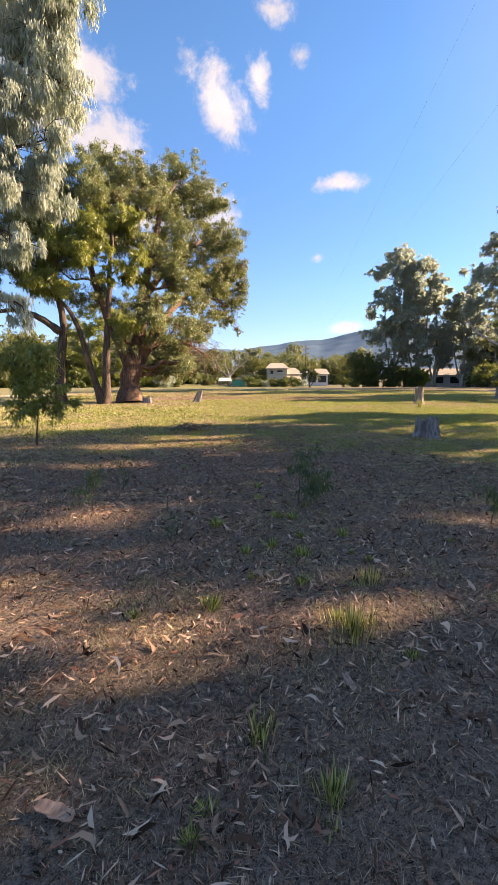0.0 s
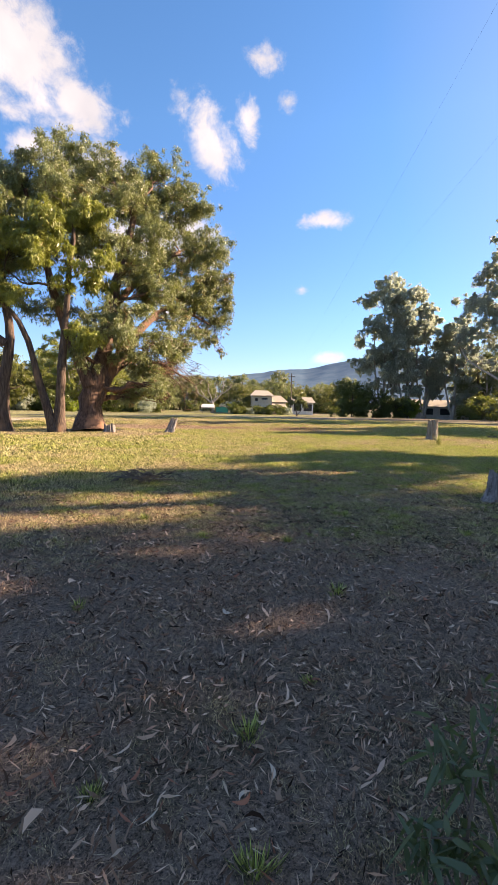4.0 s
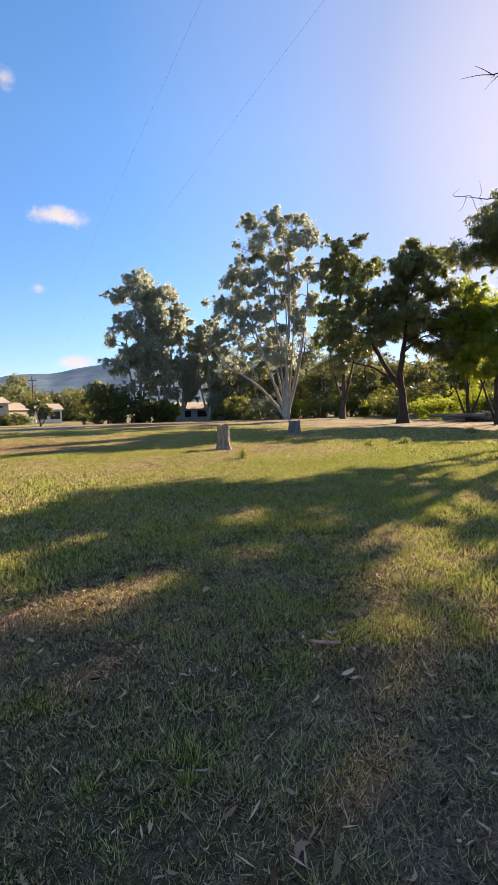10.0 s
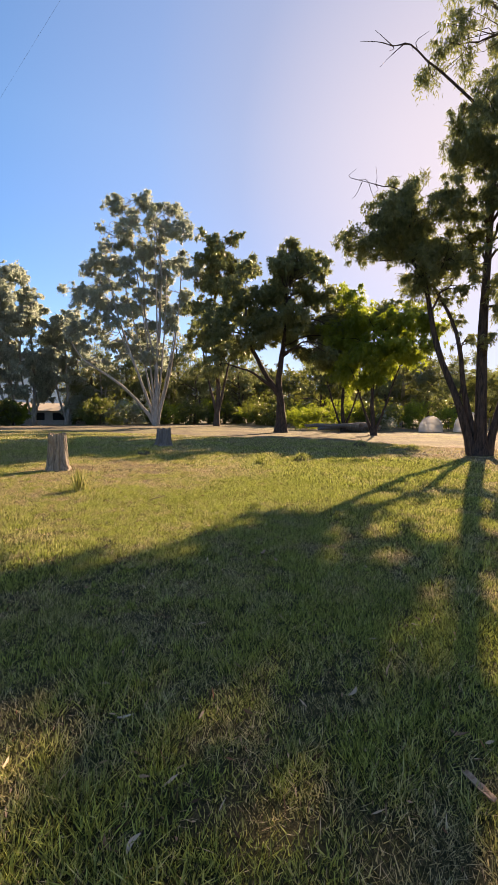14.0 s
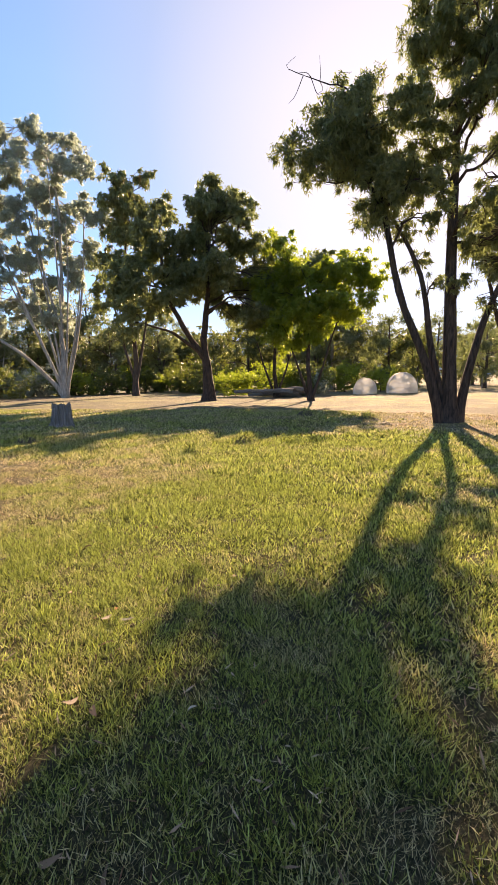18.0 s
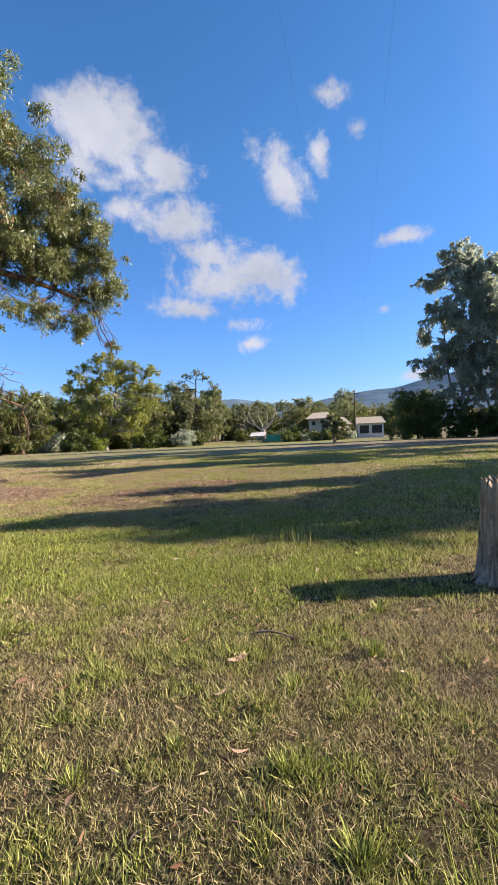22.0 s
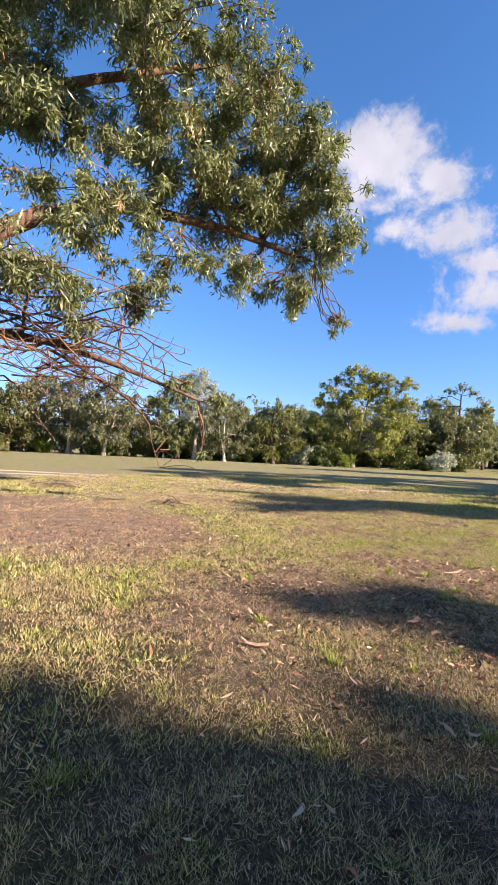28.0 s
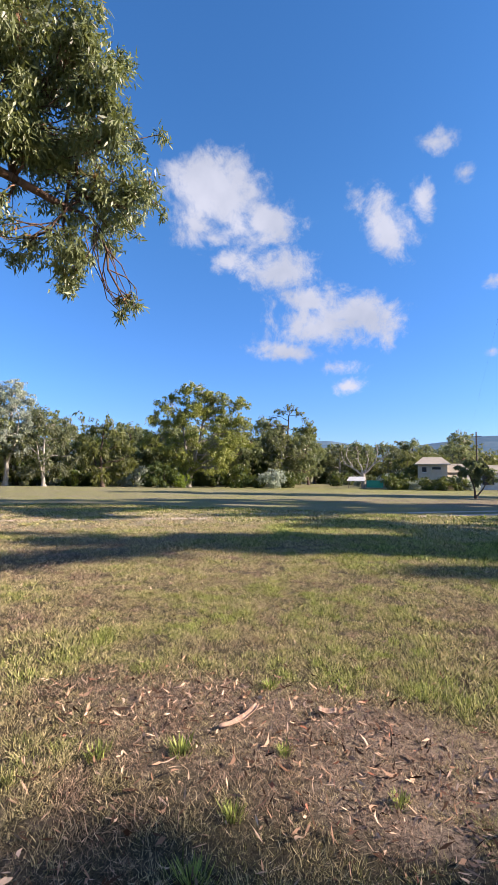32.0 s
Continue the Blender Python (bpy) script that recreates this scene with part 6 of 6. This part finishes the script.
rushes(8.2, 21.82, 0.50, 240, 0.08, "tall thin green grass tussock with straw tips")
rushes(7.95, 22.0, 0.30, 40, 0.05, "tall thin grass tussock with straw tips")
rushes(6.6, 27.3, 0.26, 60, 0.25, "loose tall seeding grass stems")
rushes(7.4, 26.6, 0.26, 60, 0.3, "loose tall seeding grass stems")
rushes(0.9, 3.2, 0.14, 120, 0.06, "small vivid green grass tuft")
rushes(0.62, 2.55, 0.17, 260, 0.10, "broad fresh green grass clump in the litter")
rushes(0.05, 1.75, 0.12, 110, 0.05, "small vivid green grass tuft")
rushes(0.3, 1.45, 0.12, 110, 0.06, "small vivid green grass tuft")

# short fresh green tufts that dot the litter and the turf
TUFTS = []
for n in range(4):
    k = 150
    a, d = rng.uniform(0, 2 * np.pi, k), np.minimum(np.abs(rng.normal(0, 0.028, k)), 0.05)
    c = np.c_[d * np.cos(a) * (1 + 0.5 * (n % 2)), d * np.sin(a), np.full(k, -0.015)]
    tall = rng.uniform(0.03, 0.09, k)
    way = np.c_[np.cos(a) * tall * rng.uniform(0.1, 0.9, k), np.sin(a) * tall * rng.uniform(0.1, 0.9, k), tall]
    s = np.c_[-np.sin(a), np.cos(a), np.zeros(k)] * rng.uniform(0.0012, 0.0024, (k, 1))
    me = mesh_of("leaf_clump", np.stack([c - s, c + s, c + way * 0.6 + s, c + way, c + way * 0.6 - s], 1).reshape(-1, 3), np.arange(5 * k).reshape(-1, 5), M_GRASS)
    attr = me.attributes.new("dry", "FLOAT", "POINT")
    attr.data.foreach_set("value", np.repeat(rng.uniform(-0.9, -0.1, k), 5).astype(np.float32))
    TUFTS.append(me)
spots = [(0.02, 3.29), (0.57, 2.7), (-0.75, 2.73), (0.45, 3.7), (0.49, 4.13), (0.12, 6.22), (0.2, 3.9), (-0.35, 4.6), (0.3, 4.75), (0.9, 4.2), (1.0, 3.6), (-0.2, 1.3), (0.12, 5.6), (-0.5, 5.9), (0.9, 2.3)]
while len(spots) < 130:
    q = near[rl.randrange(0, 58)]
    spots.append((q[0] + rl.gauss(0, 1.3), q[1] + rl.gauss(0, 1.0)))
for x, y in spots:
    ob = thing("grass_tuft", (x, y, 0), "small fresh green tuft of grass in the litter", "grass tuft", "fresh grass tufts")
    child("leaf_clump", rl.choice(TUFTS), ob)
    s = rl.uniform(0.6, 1.3)
    ob.matrix_basis = Matrix.LocRotScale((x, y, ground_z(x, y)), Euler((0, 0, rl.uniform(0, 6.3))), (s, s, s * rl.uniform(0.7, 1.1)))

# ---- beyond the eastern group ----
logs = thing("log_pile", (39.5, 35.0, 0), "long pile of grey fallen logs behind the trees", "log pile")
for n in range(7):
    a = np.array([rng.uniform(-1.5, 1.5), rng.uniform(-4.5, 0.5), 0.2 + 0.16 * (n % 3)])
    e = a + np.array([rng.uniform(-1.2, 0.2), rng.uniform(2.5, 4.5), rng.uniform(-0.05, 0.1)])
    child("log", Tubes(8).add(curve_points([a, (a + e) / 2 + (0, 0, 0.08), e], 8, 0.05), np.linspace(0.22, 0.13, 8), 0.08).mesh("log", M_STUMP_GREY), logs)
m, t, b = material("white_garden_netting", 0.7)
b.inputs["Base Color"].default_value = (0.78, 0.78, 0.76, 1)
tp = t.nodes.new("ShaderNodeBsdfTransparent")
tl = t.nodes.new("ShaderNodeBsdfTranslucent")
tl.inputs[0].default_value = (0.8, 0.8, 0.78, 1)
m1, m2 = t.nodes.new("ShaderNodeMixShader"), t.nodes.new("ShaderNodeMixShader")
m1.inputs[0].default_value, m2.inputs[0].default_value = 0.5, 0.2
t.links.new(b.outputs[0], m1.inputs[1]), t.links.new(tl.outputs[0], m1.inputs[2])
t.links.new(m1.outputs[0], m2.inputs[1]), t.links.new(tp.outputs[0], m2.inputs[2])
t.links.new(m2.outputs[0], t.nodes["Material Output"].inputs[0])
M_NET = m
for x, y, r, h in [(45.4, 28.6, 1.0, 1.4), (47.8, 26.0, 1.25, 1.8)]:
    ob = thing("netting_tunnel", (x, y, 0), "white netting tunnel on arched hoops over plants", "garden tunnel", "garden tunnels", turn=18)
    arc = [(0.0, r * math.cos(a), h * math.sin(a) ** 0.8) for a in np.linspace(0, math.pi, 17)]
    for dx in (0, 1.3, 2.6):
        child("hoop", Tubes(6).add([(p[0] + dx, p[1], p[2]) for p in arc], np.full(17, 0.025)).mesh("hoop", M_WHITE), ob)
    v = [(dx, p[1] * 1.02, p[2] * 1.02) for dx in (0, 0.65, 1.3, 1.95, 2.6) for p in arc]
    child("netting", mesh_of("netting", v, [(j * 17 + i, j * 17 + i + 1, (j + 1) * 17 + i + 1, (j + 1) * 17 + i) for j in range(4) for i in range(16)] + [(o + i, o + i + 1, o + 15 - i, o + 16 - i) for o in (0, 68) for i in range(7)], M_NET, True), ob)
fence = thing("wire_fence", (59.5, 8.0, 0), "wire paddock fence on timber posts", "fence")
for n in range(10):
    child("post", Tubes(7).add([(0, n * 3.2, -0.2), (0.02, n * 3.2, 0.6), (0, n * 3.2, 1.25)], [0.06, 0.055, 0.05], 0.05).mesh("post", M_STUMP_GREY), fence)
for z in (0.3, 0.6, 0.9, 1.15):
    child("wire", Tubes(4).add([(0.06, -1, z), (0.06, 14, z - 0.02), (0.06, 30, z)], np.full(3, 0.008)).mesh("wire", M_GREY), fence)

# ---- far side of the lawn ----
x, y, z = -5.5, 128.0, -1.3
dead = thing("dead_tree", (x, y, z), "bare grey dead tree with spreading forked limbs", "tree")
child("trunk", Tubes(9).add(curve_points([(0, 0, -0.2), (0.1, 0, 2.0), (-0.2, 0, 3.4)], 8), np.linspace(0.55, 0.36, 8), 0.06).mesh("trunk", M_BARK_PALE), dead)
for pts, r in [([(-0.2, 0, 2.6), (-2.2, 0, 4.4), (-4.0, 0.3, 5.4), (-4.6, 0.2, 8.0)], 0.24), ([(-0.1, 0, 3.0), (-0.8, 0.4, 5.4), (-1.6, 0.6, 8.6)], 0.2), ([(0.0, 0, 2.8), (1.8, 0, 4.6), (3.0, -0.2, 7.0), (2.6, 0, 9.6)], 0.24),
               ([(0.0, 0, 3.2), (1.0, 0.4, 5.6), (0.6, 0.4, 8.0)], 0.18), ([(1.8, 0, 4.6), (3.6, 0, 6.0), (5.0, 0.2, 7.6)], 0.15), ([(-2.2, 0, 4.4), (-3.4, 0, 6.6), (-3.2, 0, 9.0)], 0.14)]:
    tb = Tubes(6)
    line = curve_points(pts, 12, 0.12)
    tb.add(line, np.linspace(r, 0.05, 12), 0.05)
    for _ in range(6):
        s = line[int(rng.integers(4, 12))]
        e = s + rng.normal(size=3) * (0.9, 0.5, 0.7) + (0, 0, 0.5)
        tb.add(curve_points([s, e], 5, 0.08), np.linspace(0.07, 0.02, 5), sides=4)
    child("limb", tb.mesh("limb", M_BARK_PALE), dead)
x, y = -23.0, 131.0
gum_tree("gum_tree", (x, y, -1.3), [([(x, y, -1.3), (x, y, 4), (x + 0.4, y, 9), (x + 0.6, y, 15)], 0.5, 0.12), ([(x, y, 0), (x - 3, y, 4), (x - 4.5, y, 8)], 0.3, 0.1), ([(x, y, 0), (x + 3.6, y, 4), (x + 5, y, 8)], 0.3, 0.1)],
         spread_blobs(x, y, 1.4, 12.5, 8.5, 5.0, 20, 2.3, 91, 0.45) + [(x - 3.2, y, 14.6, 0.9), (x - 1.6, y, 16.0, 1.1), (x + 0.6, y, 17.0, 1.2), (x + 2.4, y, 16.4, 1.1), (x + 3.4, y, 15.2, 1.1), (x - 4.4, y, 13.2, 0.9)],
         "dark rounded gum with a ring of leaf clumps on top", M_BARK, M_LEAF_DARK, leaf=(0.6, 0.13), leaves=15000, clump=0.9, twig=0.04)
x, y, z = 9.2, 69.0, fall(69.0)
gum_tree("small_tree", (x, y, z), [([(x, y, z), (x - 0.1, y, z + 0.9), (x - 0.5, y, z + 2.1)], 0.10, 0.03), ([(x, y, z + 0.1), (x + 0.6, y, z + 0.9), (x + 0.9, y, z + 1.9)], 0.07, 0.03)],
         [(x - 0.9, y, z + 2.0, 0.6), (x, y, z + 2.5, 0.7), (x + 0.9, y, z + 2.1, 0.6), (x + 0.2, y, z + 1.5, 0.5), (x - 0.4, y + 0.2, z + 3.0, 0.45), (x + 1.3, y, z + 1.5, 0.4)],
         "scrubby small tree standing alone on the far lawn", M_BARK, M_LEAF_DARK, leaf=(0.26, 0.055), leaves=5000, clump=0.45)
stump((-40.5, 108.6, fall(108.6)), 1.1, 0.5, 0.4, "pale sawn stump under the far green gum", 14, M_STUMP, 0.05)
